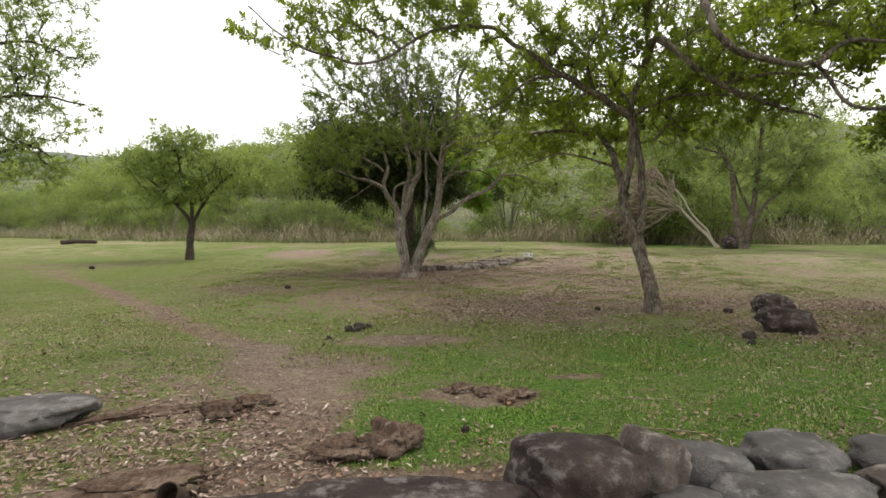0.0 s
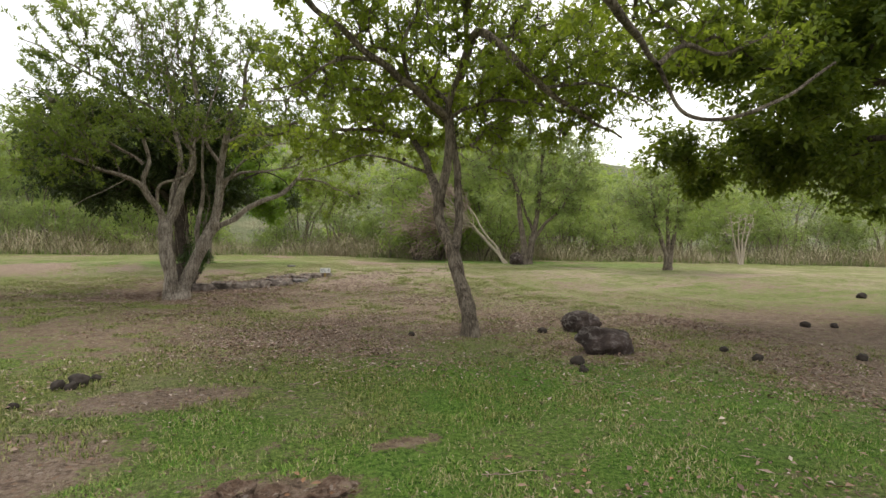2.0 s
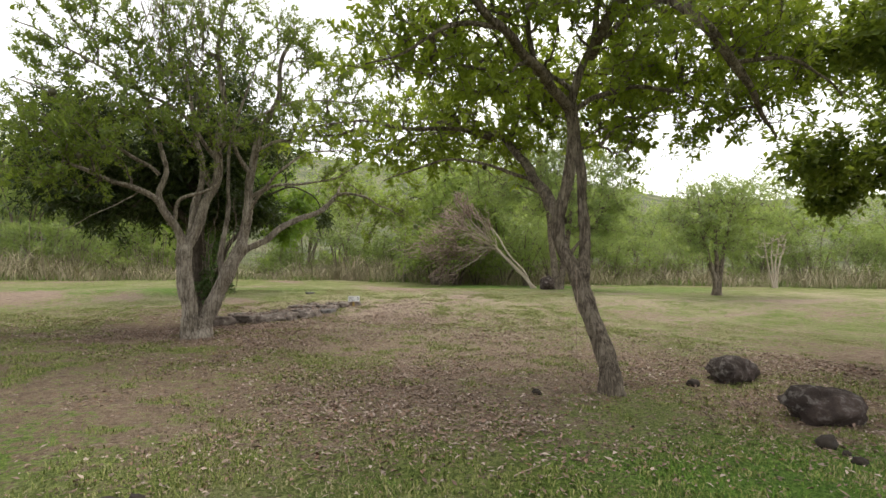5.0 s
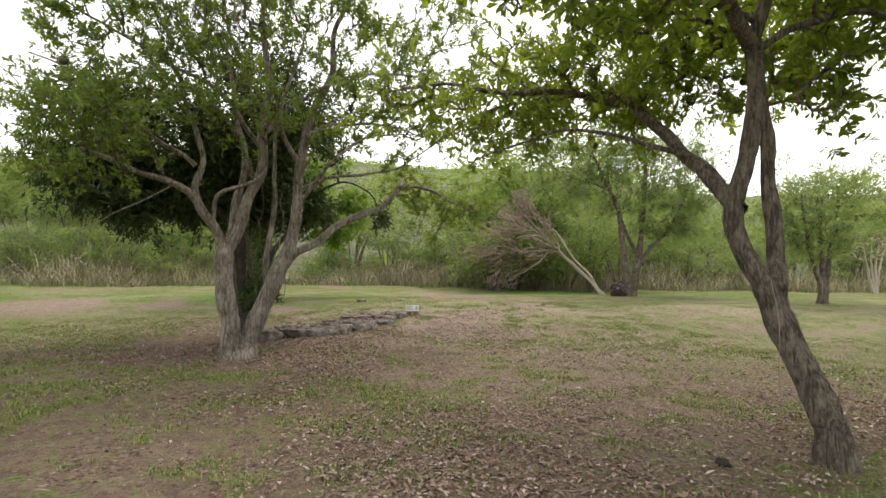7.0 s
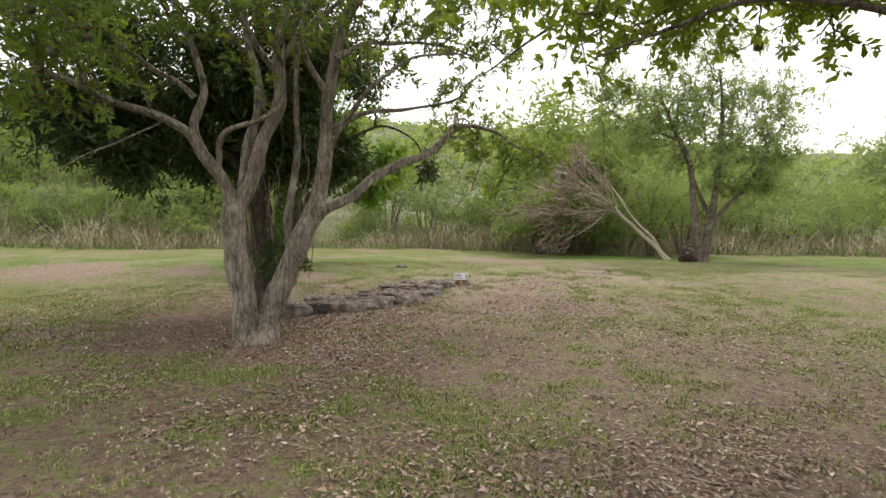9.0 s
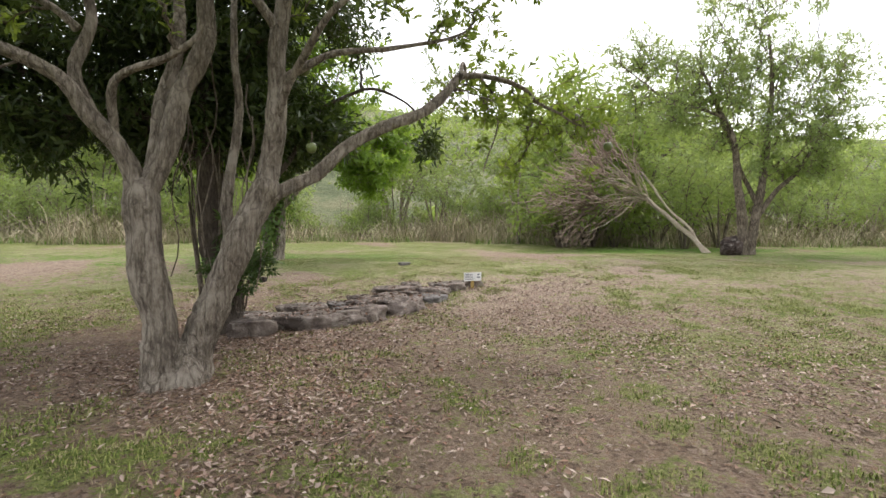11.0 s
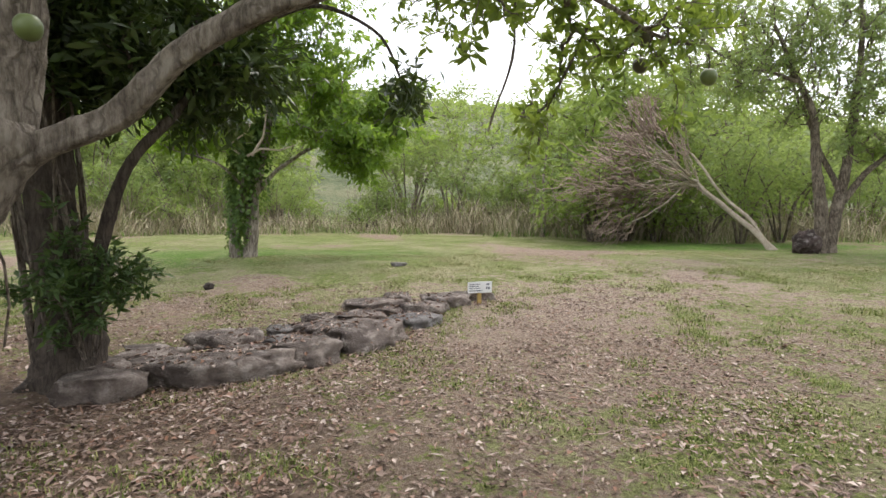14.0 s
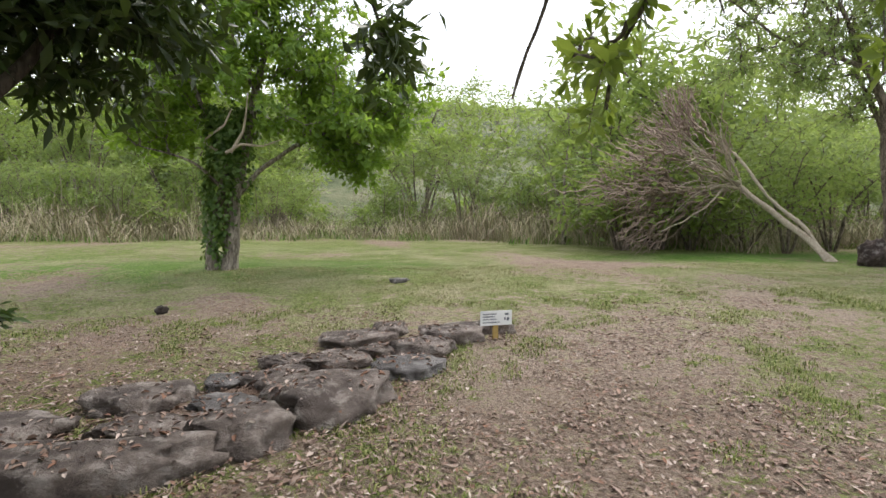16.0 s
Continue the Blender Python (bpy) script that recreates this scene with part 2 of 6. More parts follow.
M_LEAF_FERN = leaf_mat("fern_leaf", (0.025, 0.05, 0.018), (0.05, 0.09, 0.028), (0.09, 0.14, 0.04), 0.3)
M_LEAF_IVY = leaf_mat("bright_leaf", (0.045, 0.09, 0.017), (0.12, 0.205, 0.038), (0.235, 0.335, 0.07), 0.55)
M_LEAF_VINE = leaf_mat("ivy_leaf", (0.03, 0.062, 0.017), (0.07, 0.125, 0.03), (0.15, 0.22, 0.055), 0.35)
M_LEAF_GREY = leaf_mat("feathery_leaf", (0.08, 0.125, 0.042), (0.16, 0.225, 0.074), (0.26, 0.325, 0.118), 0.52)
M_LEAF_SCRUB = leaf_mat("scrub_leaf", (0.09, 0.138, 0.055), (0.175, 0.242, 0.102), (0.29, 0.355, 0.155), 0.5)
M_LEAF_SCRUB2 = leaf_mat("dark_scrub_leaf", (0.075, 0.115, 0.038), (0.152, 0.215, 0.074), (0.255, 0.325, 0.115), 0.52)
M_FRUIT = plain_mat("calabash_skin", (0.06, 0.085, 0.022), (0.12, 0.155, 0.045), 9, 0.4, 0.002)
M_FRUIT_OLD = plain_mat("ripe_calabash_skin", (0.03, 0.03, 0.015), (0.07, 0.065, 0.03), 9, 0.45, 0.002)
M_REED = litter_mat("dry_reed", (0.2, 0.165, 0.11), (0.37, 0.31, 0.215), (0.47, 0.4, 0.29), (0.25, 0.24, 0.12), (0.17, 0.19, 0.075), (0.3, 0.25, 0.17))
M_STEM = litter_mat("grey_stem", (0.14, 0.115, 0.085), (0.25, 0.21, 0.16), (0.33, 0.28, 0.22))
M_BLADE = litter_mat("turf_blade", (0.09, 0.12, 0.027), (0.155, 0.185, 0.046), (0.235, 0.245, 0.085), (0.43, 0.37, 0.235), (0.34, 0.29, 0.16))
M_BLADE_LUSH = litter_mat("lush_blade", (0.045, 0.115, 0.012), (0.095, 0.22, 0.024), (0.165, 0.305, 0.04), (0.26, 0.33, 0.085), (0.08, 0.175, 0.018))
M_BLADE_TUFT = litter_mat("tuft_blade", (0.085, 0.125, 0.024), (0.15, 0.195, 0.04), (0.225, 0.255, 0.068), (0.33, 0.305, 0.14))
M_LITTER = litter_mat("dead_leaf", (0.085, 0.054, 0.041), (0.21, 0.14, 0.11), (0.31, 0.23, 0.19), (0.22, 0.11, 0.067), (0.53, 0.44, 0.38), (0.12, 0.078, 0.06), (0.24, 0.16, 0.12), (0.35, 0.27, 0.225))
M_LITTER_WARM = litter_mat("orange_dead_leaf", (0.17, 0.085, 0.045), (0.28, 0.16, 0.09), (0.34, 0.24, 0.16), (0.22, 0.12, 0.07), (0.4, 0.31, 0.22), (0.13, 0.08, 0.055))
M_STONE = stone_mat("basalt", (0.085, 0.067, 0.058), (0.28, 0.23, 0.2), (0.46, 0.41, 0.37), 0.85)
M_STONE_GREY = stone_mat("grey_boulder", (0.105, 0.096, 0.092), (0.225, 0.21, 0.203), (0.4, 0.38, 0.36), 0.65)
M_STONE_BROWN = stone_mat("brown_basalt", (0.034, 0.024, 0.021), (0.1, 0.072, 0.064), (0.33, 0.3, 0.285), 0.75)
# dung clods, and the dark disc that paints shade into the pipe's bore
M_DUNG_BORE = plain_mat("dark_dung_and_bore", (0.018, 0.013, 0.01), (0.045, 0.034, 0.026), 30, 0.9, 0.01)
M_BOARD = plain_mat("white_board", (0.66, 0.67, 0.68), (0.78, 0.78, 0.78), 8, 0.5, 0.0005)
M_INK = plain_mat("faded_ink", (0.08, 0.09, 0.12), (0.14, 0.15, 0.18), 30, 0.6, 0.0005)
M_STAKE = plain_mat("yellowed_wood", (0.3, 0.2, 0.06), (0.42, 0.3, 0.1), 20, 0.8, 0.002)
M_RUST = plain_mat("rusted_steel", (0.02, 0.013, 0.01), (0.06, 0.034, 0.022), 25, 0.75, 0.003)


# ---- mesh helpers ----
rng = np.random.default_rng(7)


def npmesh(name, V, F, material, smooth=False):
    me = bpy.data.meshes.new(name)
    V, F = np.asarray(V, np.float32), np.asarray(F, np.int32)
    k = F.shape[1]
    me.vertices.add(len(V))
    me.vertices.foreach_set("co", V.ravel())
    me.loops.add(F.size)
    me.loops.foreach_set("vertex_index", F.ravel())
    me.polygons.add(len(F))
    me.polygons.foreach_set("loop_start", np.arange(0, F.size, k, dtype=np.int32))
    me.polygons.foreach_set("loop_total", np.full(len(F), k, np.int32))
    if smooth:
        me.polygons.foreach_set("use_smooth", np.ones(len(F), bool))
    me.update(calc_edges=True)
    me.validate()
    me.materials.append(material)
    return me


def piece(name, me, parent=None, label=""):
    ob = new(name, me)
    if parent is not None:
        ob.parent = parent
    return tagged(ob, label)


def part(name, bm, material, parent, label=""):
    me = bpy.data.meshes.new(name)
    bm.to_mesh(me)
    bm.free()
    me.materials.append(material)
    return piece(name, me, parent, label)


def thing(name, base, label, category, group=""):
    ob = new(name)
    ob.location = base
    ob.empty_display_size = 0.2
    return tagged(ob, label, category, group)


def unit(a):
    return a / np.maximum(np.linalg.norm(a, axis=-1, keepdims=True), 1e-9)


TABLE = np.random.default_rng(5).random((64, 64))


def wave(x, y, s, p=0.0):
    """Smooth patchy noise, 0 to 1; s is the patches' rate per metre, p shifts it."""
    total = 0
    for f, w in ((0.34, 0.62), (0.81, 0.38)):
        u, v = np.asarray(x) * s * f + 7.3 * p + 31.7, np.asarray(y) * s * f - 4.1 * p + 17.2
        a, b = np.floor(u).astype(int), np.floor(v).astype(int)
        u, v = u - a, v - b
        u, v = u * u * (3 - 2 * u), v * v * (3 - 2 * v)
        q = lambda i, j: TABLE[(a + i) % 64, (b + j) % 64]
        total = total + w * ((q(0, 0) * (1 - u) + q(1, 0) * u) * (1 - v) + (q(0, 1) * (1 - u) + q(1, 1) * u) * v)
    return np.clip(0.5 + 1.7 * (total - 0.5), 0, 1)


def ground_z(x, y):
    """Height of the park's ground: level, then a low rise towards the far lawn."""
    u = np.clip((0.4 * x + 0.92 * y - 17) / 7, 0, 1)
    return 0.36 * u * u * (3 - 2 * u) + 0.025 * np.sin(0.9 * x + 0.4) * np.sin(0.8 * y + 1.1)


def curve(pts, step=0.1):
    """Catmull-Rom through the points, resampled at even steps."""
    P = np.array(pts, float)
    P = np.vstack([2 * P[0] - P[1], P, 2 * P[-1] - P[-2]])
    out = []
    for i in range(1, len(P) - 2):
        n = max(2, int(np.linalg.norm(P[i + 1] - P[i]) / step))
        t = np.linspace(0, 1, n, endpoint=False)[:, None]
        a, b, c, d = P[i - 1], P[i], P[i + 1], P[i + 2]
        out.append(0.5 * (2 * b + (c - a) * t + (2 * a - 5 * b + 4 * c - d) * t ** 2 + (3 * b - a - 3 * c + d) * t ** 3))
    out.append(P[-2][None])
    return np.vstack(out)


def limb(pts, r0, r1, sides=18, flute=0.12, flare=0.0, seed=0, gnarl=0.05, step=0.06):
    """A rough, fluted, tapering limb along a curve."""
    r = np.random.default_rng(seed)
    C = curve(pts, step)
    n = len(C)
    q = np.linspace(0, 1, n)[:, None]
    sway = sum(r.normal(0, 1, (1, 3)) * np.sin(q * f * n * step + r.uniform(0, 6)) / f for f in (3.0, 5.0, 9.0))
    C = C + gnarl * sway * np.minimum(1, 6 * q * (1 - 0.5 * q))
    s = np.linspace(0, 1, n)
    R = r0 + (r1 - r0) * s ** 0.85
    d = np.r_[0, np.cumsum(np.linalg.norm(np.diff(C, axis=0), axis=1))]
    R = R * (1 + flare * np.exp(-d / 0.22)) * (1 + 0.05 * np.sin(d * 9 + r.uniform(0, 6)) + r.normal(0, 0.025, n))
    T = unit(np.gradient(C, axis=0))
    up = np.tile(np.array([[0.31, 0.87, 0.12]]), (n, 1))
    A = unit(np.cross(T, up))
    B = np.cross(T, A)
    th = np.linspace(0, 2 * math.pi, sides, endpoint=False)
    ph = r.uniform(0, 6, 3)
    tw = d[:, None] * 0.9
    mod = 1 + flute * (0.6 * np.sin(3 * th + ph[0] + tw) + 0.45 * np.sin(5 * th + ph[1] - tw * 1.4)) + r.normal(0, 0.035, (n, sides))
    fl = 1 + 0.35 * flare * np.exp(-d / 0.25)[:, None] * np.sin(4 * th + ph[2])
    rad = R[:, None] * mod * fl
    V = C[:, None] + A[:, None] * (rad * np.cos(th))[..., None] + B[:, None] * (rad * np.sin(th))[..., None]
    i, j = np.meshgrid(np.arange(n - 1), np.arange(sides), indexing="ij")
    j2 = (j + 1) % sides
    F = np.stack([i * sides + j, i * sides + j2, (i + 1) * sides + j2, (i + 1) * sides + j], -1).reshape(-1, 4)
    V = np.vstack([V.reshape(-1, 3), C[-1:] + T[-1:] * R[-1] * 0.4])
    tip = len(V) - 1
    last = (n - 1) * sides
    caps = np.array([[last + q, last + (q + 1) % sides, tip, tip] for q in range(sides)])
    return V, F, caps, C


def join(parts):
    V, F, k = [], [], 0
    for v, f in parts:
        V.append(v)
        F.append(f + k)
        k += len(v)
    return np.vstack(V), np.vstack(F)


def limb_mesh(name, args, material, base, **kw):
    V, F, caps, C = limb(*args, **kw)
    me = bpy.data.meshes.new(name)
    me.from_pydata((V - base).tolist(), [], F.tolist() + [c[:3].tolist() for c in caps])
    me.polygons.foreach_set("use_smooth", np.ones(len(me.polygons), bool))
    me.materials.append(material)
    return me, C


def twigs(paths, r0, r1, sides=4):
    """Tubes for many twigs at once: paths m x k x 3, end radii m."""
    P = np.asarray(paths)
    m, k, _ = P.shape
    T = unit(np.gradient(P, axis=1))
    A = unit(np.cross(T, np.array([0.28, 0.53, 0.8])))
    B = np.cross(T, A)
    s = np.linspace(0, 1, k)[None, :, None]
    R = r0[:, None, None] * (1 - s) + r1[:, None, None] * s
    th = np.linspace(0, 2 * math.pi, sides, endpoint=False)
    V = P[:, :, None] + (A[:, :, None] * np.cos(th)[None, None, :, None] + B[:, :, None] * np.sin(th)[None, None, :, None]) * R[..., None]
    q, i, j = np.meshgrid(np.arange(m), np.arange(k - 1), np.arange(sides), indexing="ij")
    o = (q * k + i) * sides
    j2 = (j + 1) % sides
    F = np.stack([o + j, o + j2, o + sides + j2, o + sides + j], -1).reshape(-1, 4)
    return V.reshape(-1, 3), F


def leaves(P, D, N, length, width, six=False, fold=0.25, at=0.5):
    """Folded leaf blades: base P, direction D, face N; 2 or 4 triangles each."""
    D = unit(D)
    S = unit(np.cross(D, N))
    N = np.cross(S, D)
    L, W = length[:, None], width[:, None]
    n = len(P)
    if six:
        pts = [P, P + D * L * 0.3 - S * W * 0.42 + N * W * fold, P + D * L * 0.7 - S * W * 0.5 + N * W * fold * 0.8,
               P + D * L - N * L * 0.1, P + D * L * 0.7 + S * W * 0.5 + N * W * fold * 0.8, P + D * L * 0.3 + S * W * 0.42 + N * W * fold]
        V = np.stack(pts, 1).reshape(-1, 3)
        o = np.arange(n)[:, None] * 6
        F = np.concatenate([o + np.array([[0, 2, 1]]), o + np.array([[0, 3, 2]]), o + np.array([[0, 4, 3]]), o + np.array([[0, 5, 4]])])
    else:
        pts = [P, P + D * L * at - S * W * 0.5 + N * W * fold, P + D * L, P + D * L * at + S * W * 0.5 + N * W * fold]
        V = np.stack(pts, 1).reshape(-1, 3)
        o = np.arange(n)[:, None] * 4
        F = np.concatenate([o + np.array([[0, 2, 1]]), o + np.array([[0, 3, 2]])])
    return V, F


def blob_tips(blobs, r, whip=0.12):
    """Twig ends inside uneven ellipsoids: centre, radii, count."""
    out = []
    for c, rad, n in blobs:
        d = unit(r.normal(size=(n * 3, 3)))
        u = r.uniform(0.1, 1, (n * 3, 1)) ** 0.5 * np.where(r.random((n * 3, 1)) < whip, r.uniform(1.0, 1.5, (n * 3, 1)), 1.0)
        lump = 0.78 + 0.3 * np.sin(d[:, :1] * 5 + c[0]) * np.sin(d[:, 1:2] * 4 + c[1]) + 0.2 * np.sin(d[:, 2:] * 7 + c[2])
        p = np.array(c) + d * u * np.array(rad) * lump
        h = np.sin(p[:, 0] * 2.3 + 1.7 * p[:, 2]) * np.sin(p[:, 1] * 2.1 - p[:, 0]) * np.sin(p[:, 2] * 2.9 + p[:, 1])
        p = p[h > -0.22]
        out.append(p[:n])
    return np.vstack(out)


def grow(skel, tips, r, arch=0.15, k=6, pull=0.0, root=None, longest=9.0):
    """Every tip is joined by a twig to the nearest wood; later twigs fork from earlier ones."""
    d0 = np.array([((skel - t) ** 2).sum(1).min() for t in tips])
    order = np.argsort(d0)
    n0 = len(skel)
    S = np.zeros((n0 + len(tips) * (k - 1), 3))
    S[:n0] = skel
    own = np.full(len(S), -1)
    far = np.zeros(len(S))
    root = skel[0] if root is None else np.asarray(root)
    far[:n0] = np.linalg.norm(skel - root, axis=1)
    used, paths, parent = n0, [], []
    s = np.linspace(0, 1, k)[:, None]
    for q in order:
        t = tips[q]
        d = np.sqrt(((S[:used] - t) ** 2).sum(1))
        j = int((d + pull * far[:used]).argmin())
        a = S[j]
        ln = float(d[j])
        if ln < 0.08 or ln > longest:
            continue
        mid = (a + t) / 2 + r.normal(0, 0.1, 3) * ln + np.array([0, 0, arch * ln])
        p = (1 - s) ** 2 * a + 2 * s * (1 - s) * mid + s ** 2 * t
        p[1:-1] += r.normal(0, 0.025, (k - 2, 3)) * ln
        S[used:used + k - 1] = p[1:]
        own[used:used + k - 1] = len(paths)
        far[used:used + k - 1] = np.linalg.norm(p[1:] - root, axis=1)
        used += k - 1
        parent.append(own[j])
        paths.append(p)
    desc = np.ones(len(paths))
    for i in range(len(paths) - 1, -1, -1):
        if parent[i] >= 0:
            desc[parent[i]] += desc[i]
    return np.array(paths), desc


def foliage(paths, per, r, spread, length, width, droop=0.3, start=0.3, flat=0.5, six=True, jitter=0.9):
    m, k, _ = paths.shape
    q = np.repeat(np.arange(m), per)
    u = r.uniform(start, 1.0, len(q)) ** 0.8 * (k - 1)
    i = np.minimum(u.astype(int), k - 2)
    f = (u - i)[:, None]
    P = paths[q, i] * (1 - f) + paths[q, i + 1] * f
    T = unit(paths[q, i + 1] - paths[q, i])
    n = len(q)
    P = P + r.normal(0, spread, (n, 3))
    D = T * 0.6 + r.normal(0, jitter, (n, 3)) * np.array([1, 1, 1 - flat * 0.6]) + np.array([0, 0, -droop])
    N = r.normal(0, 0.6, (n, 3)) + np.array([0, 0, 0.3 + flat])
    L = length * r.uniform(0.6, 1.25, n)
    return leaves(P, D, N, L, width * L / length * r.uniform(0.8, 1.2, n), six)


def along(paths, q, u):
    """Places and directions at the shares u of the paths q."""
    k = paths.shape[1]
    u = np.clip(u, 0, 0.999) * (k - 1)
    i = u.astype(int)
    f = (u - i)[:, None]
    return paths[q, i] * (1 - f) + paths[q, i + 1] * f, unit(paths[q, i + 1] - paths[q, i])


def reach(paths):
    return np.linalg.norm(np.diff(paths, axis=1), axis=2).sum(1)


def side_shoots(paths, r, rate, lo, hi, flat=0.5, rise=0.1, first=0.12, k=4):
    """Slender shoots leaving the paths at an angle, shorter towards the ends."""
    n = r.poisson(np.maximum(reach(paths), 0.1) * rate)
    q = np.repeat(np.arange(len(paths)), n)
    u = r.uniform(first, 0.97, len(q))
    P, T = along(paths, q, u)
    W = unit(np.cross(T, r.normal(0, 1, T.shape))) * np.array([1, 1, 1 - flat])
    D = unit(T * 0.75 + unit(W) * 0.85 + np.array([0, 0, rise]))
    L = (r.uniform(lo, hi, len(q)) * (1.15 - 0.55 * u))[:, None]
    bend = unit(np.cross(D, r.normal(0, 1, D.shape))) * 0.12 * L + np.array([0, 0, rise]) * L * 0.5
    s = np.linspace(0, 1, k)
    return np.stack([P + D * L * f + bend * f * f for f in s], 1)


def brush(paths, r, gap, whorl, length, width, start=0.1, droop=-0.1, at=0.68, spread=0.012):
    """Leaves in close whorls along the shoots, standing off all round."""
    n = np.maximum(1, (reach(paths) * (1 - start) / gap)).astype(int)
    q = np.repeat(np.arange(len(paths)), n)
    u = start + (1 - start) * r.uniform(0, 1, len(q)) ** 0.85
    q, u = np.repeat(q, whorl), np.repeat(u, whorl)
    P, T = along(paths, q, u)
    W = unit(np.cross(T, r.normal(0, 1, T.shape)))
    D = T * r.uniform(0.2, 0.9, (len(q), 1)) + W + np.array([0, 0, -droop]) + r.normal(0, 0.2, T.shape)
    N = T * 0.7 + np.array([0, 0, 0.8]) + r.normal(0, 0.35, T.shape)
    L = length * r.uniform(0.55, 1.2, len(q))
    return leaves(P + r.normal(0, spread, P.shape), D, N, L, width * L / length * r.uniform(0.8, 1.2, len(q)), False, 0.2, at)


def tree(name, base, label, category, limbs, blobs, leaf, bark, per=30, spread=0.06, size=(0.11, 0.04), seed=1, twig=0.006,
         droop=0.3, flat=0.5, six=True, arch=0.15, start=0.3, group="", twig_mat=None, sides=4, flute=0.12, crown_label="", jitter=0.9, thick=1.0, whip=0.12, fill=1.0, gnarl=0.05, knots=6, step=0.06, pull=0.3, root=None, brushy=None):
    """A tree: fluted trunk and limbs along curves, forking twigs into the crown's blobs, and single leaves on them."""
    r = np.random.default_rng(seed)
    base = np.array(base, float)
    ob = thing(name, base, label, category, group)
    skel = []
    for i, (pn, pts, r0, r1, fl) in enumerate(limbs):
        me, C = limb_mesh(pn, (pts, r0 * thick, r1 * thick), bark, base, flare=fl, seed=seed * 31 + i, flute=flute, sides=(18 if r0 > 0.07 else 9) if step < 0.2 else 5, gnarl=gnarl, step=step)
        piece(pn, me, ob)
        skel.append(C[len(C) // 3:] if fl else C)
    paths, desc = grow(np.vstack(skel), blob_tips([(c, q, int(k * fill)) for c, q, k in blobs], r, whip), r, arch, knots, pull, root, 1.7 if brushy else 9.0)
    rr = twig * np.sqrt(desc)
    if brushy:
        side = side_shoots(paths, r, brushy["rate"], *brushy["side"], flat=brushy.get("flat", 0.5), rise=brushy.get("rise", 0.1))
        V, F = join([twigs(paths, np.minimum(rr * 1.2, 0.03), np.full(len(rr), twig * 0.6), 5), twigs(side, np.full(len(side), twig * 0.7), np.full(len(side), twig * 0.35), 3)])
        tagged(piece("twig_mass", npmesh("twig_mass", V - base, F, twig_mat or bark, True), ob), kind="stuff")
        V, F = join([brush(p, r, brushy["gap"], brushy["whorl"], size[0], size[1], st, droop, brushy.get("at", 0.68), spread) for p, st in ((paths, start), (side, 0.08))])
        tagged(piece("crown", npmesh("crown", V - base, F, leaf), ob, crown_label), kind="stuff")
        return ob, paths
    V, F = twigs(paths, np.minimum(rr, 0.06), np.full(len(rr), twig * 0.6), sides)
    tagged(piece("twig_mass", npmesh("twig_mass", V - base, F, twig_mat or bark, True), ob), kind="stuff")
    if per:
        V, F = foliage(paths, per, r, spread, size[0], size[1], droop, start, flat, six, jitter)
        tagged(piece("crown", npmesh("crown", V - base, F, leaf), ob, crown_label), kind="stuff")
    return ob, paths


def lump(name, size, material, seed, detail=4, rough=0.16, flat_top=0.0, parent=None, boxy=0.0):
    """A weathered stone or clod with uneven faces."""
    r = random.Random(seed)
    bm = bmesh.new()
    bmesh.ops.create_icosphere(bm, subdivisions=detail, radius=0.5)
    off = Vector((r.uniform(-50, 50), r.uniform(-50, 50), r.uniform(-50, 50)))
    cuts = [(Vector((r.gauss(0, 1), r.gauss(0, 1), r.gauss(0, 0.7))).normalized(), r.uniform(0.33, 0.46)) for _ in range(7)]
    for v in bm.verts:
        d = v.co.normalized()
        p = v.co.copy()
        if boxy:
            p *= 1 + boxy * (1 / (abs(d.x) ** 5 + abs(d.y) ** 5 + abs(d.z) ** 5) ** 0.2 - 1)
        for n, h in cuts:
            e = p.dot(n) - h
            if e > 0:
                p -= n * e * 0.85
        p += d * (noise.fractal(d * 1.6 + off, 1.0, 2.0, 4) * rough + noise.noise(d * 7 + off) * 0.03 + noise.noise(d * 17 + off) * 0.012)
        if flat_top and p.z > flat_top:
            p.z = flat_top + (p.z - flat_top) * 0.25
        v.co = Vector((p.x * size[0], p.y * size[1], p.z * size[2]))
    for f in bm.faces:
        f.smooth = True
    return part(name, bm, material, parent)


def stone(name, x, y, size, turn, material, seed, label, category="stone", group="", sink=0.3, tilt=(0, 0), detail=4, flat_top=0.28, rough=0.16, boxy=0.0):
    ob = lump(name, size, material, seed, detail, rough, flat_top=flat_top, boxy=boxy)
    ob.matrix_world = pose(x, y, float(ground_z(x, y)) + size[2] * (0.4 - sink), tilt[0], tilt[1], turn)
    return tagged(ob, label, category, group)


# ---- ground ----
def ellipse(x, y, cx, cy, rx, ry, turn=0.0, soft=0.35):
    c, s = math.cos(radians(turn)), math.sin(radians(turn))
    u, v = (x - cx) * c + (y - cy) * s, -(x - cx) * s + (y - cy) * c
    d = np.sqrt((u / rx) ** 2 + (v / ry) ** 2)
    return np.clip((1 + soft - d) / (2 * soft), 0, 1)


TRACK = [(-16, 21), (-8.5, 13.3), (-4.2, 8.5), (-2.2, 6.5), (-1.15, 4.6), (-0.95, 3.2), (-0.9, 0.0), (-0.9, -6)]


def tuft_patch(x, y):
    """Ragged tufts of grass, a forearm to an arm's length wide."""
    return np.clip((0.5 * wave(x, y, 2.6, 5.0) + 0.55 * wave(x, y, 7.5, 1.0) - 0.5) * 4, 0, 1)


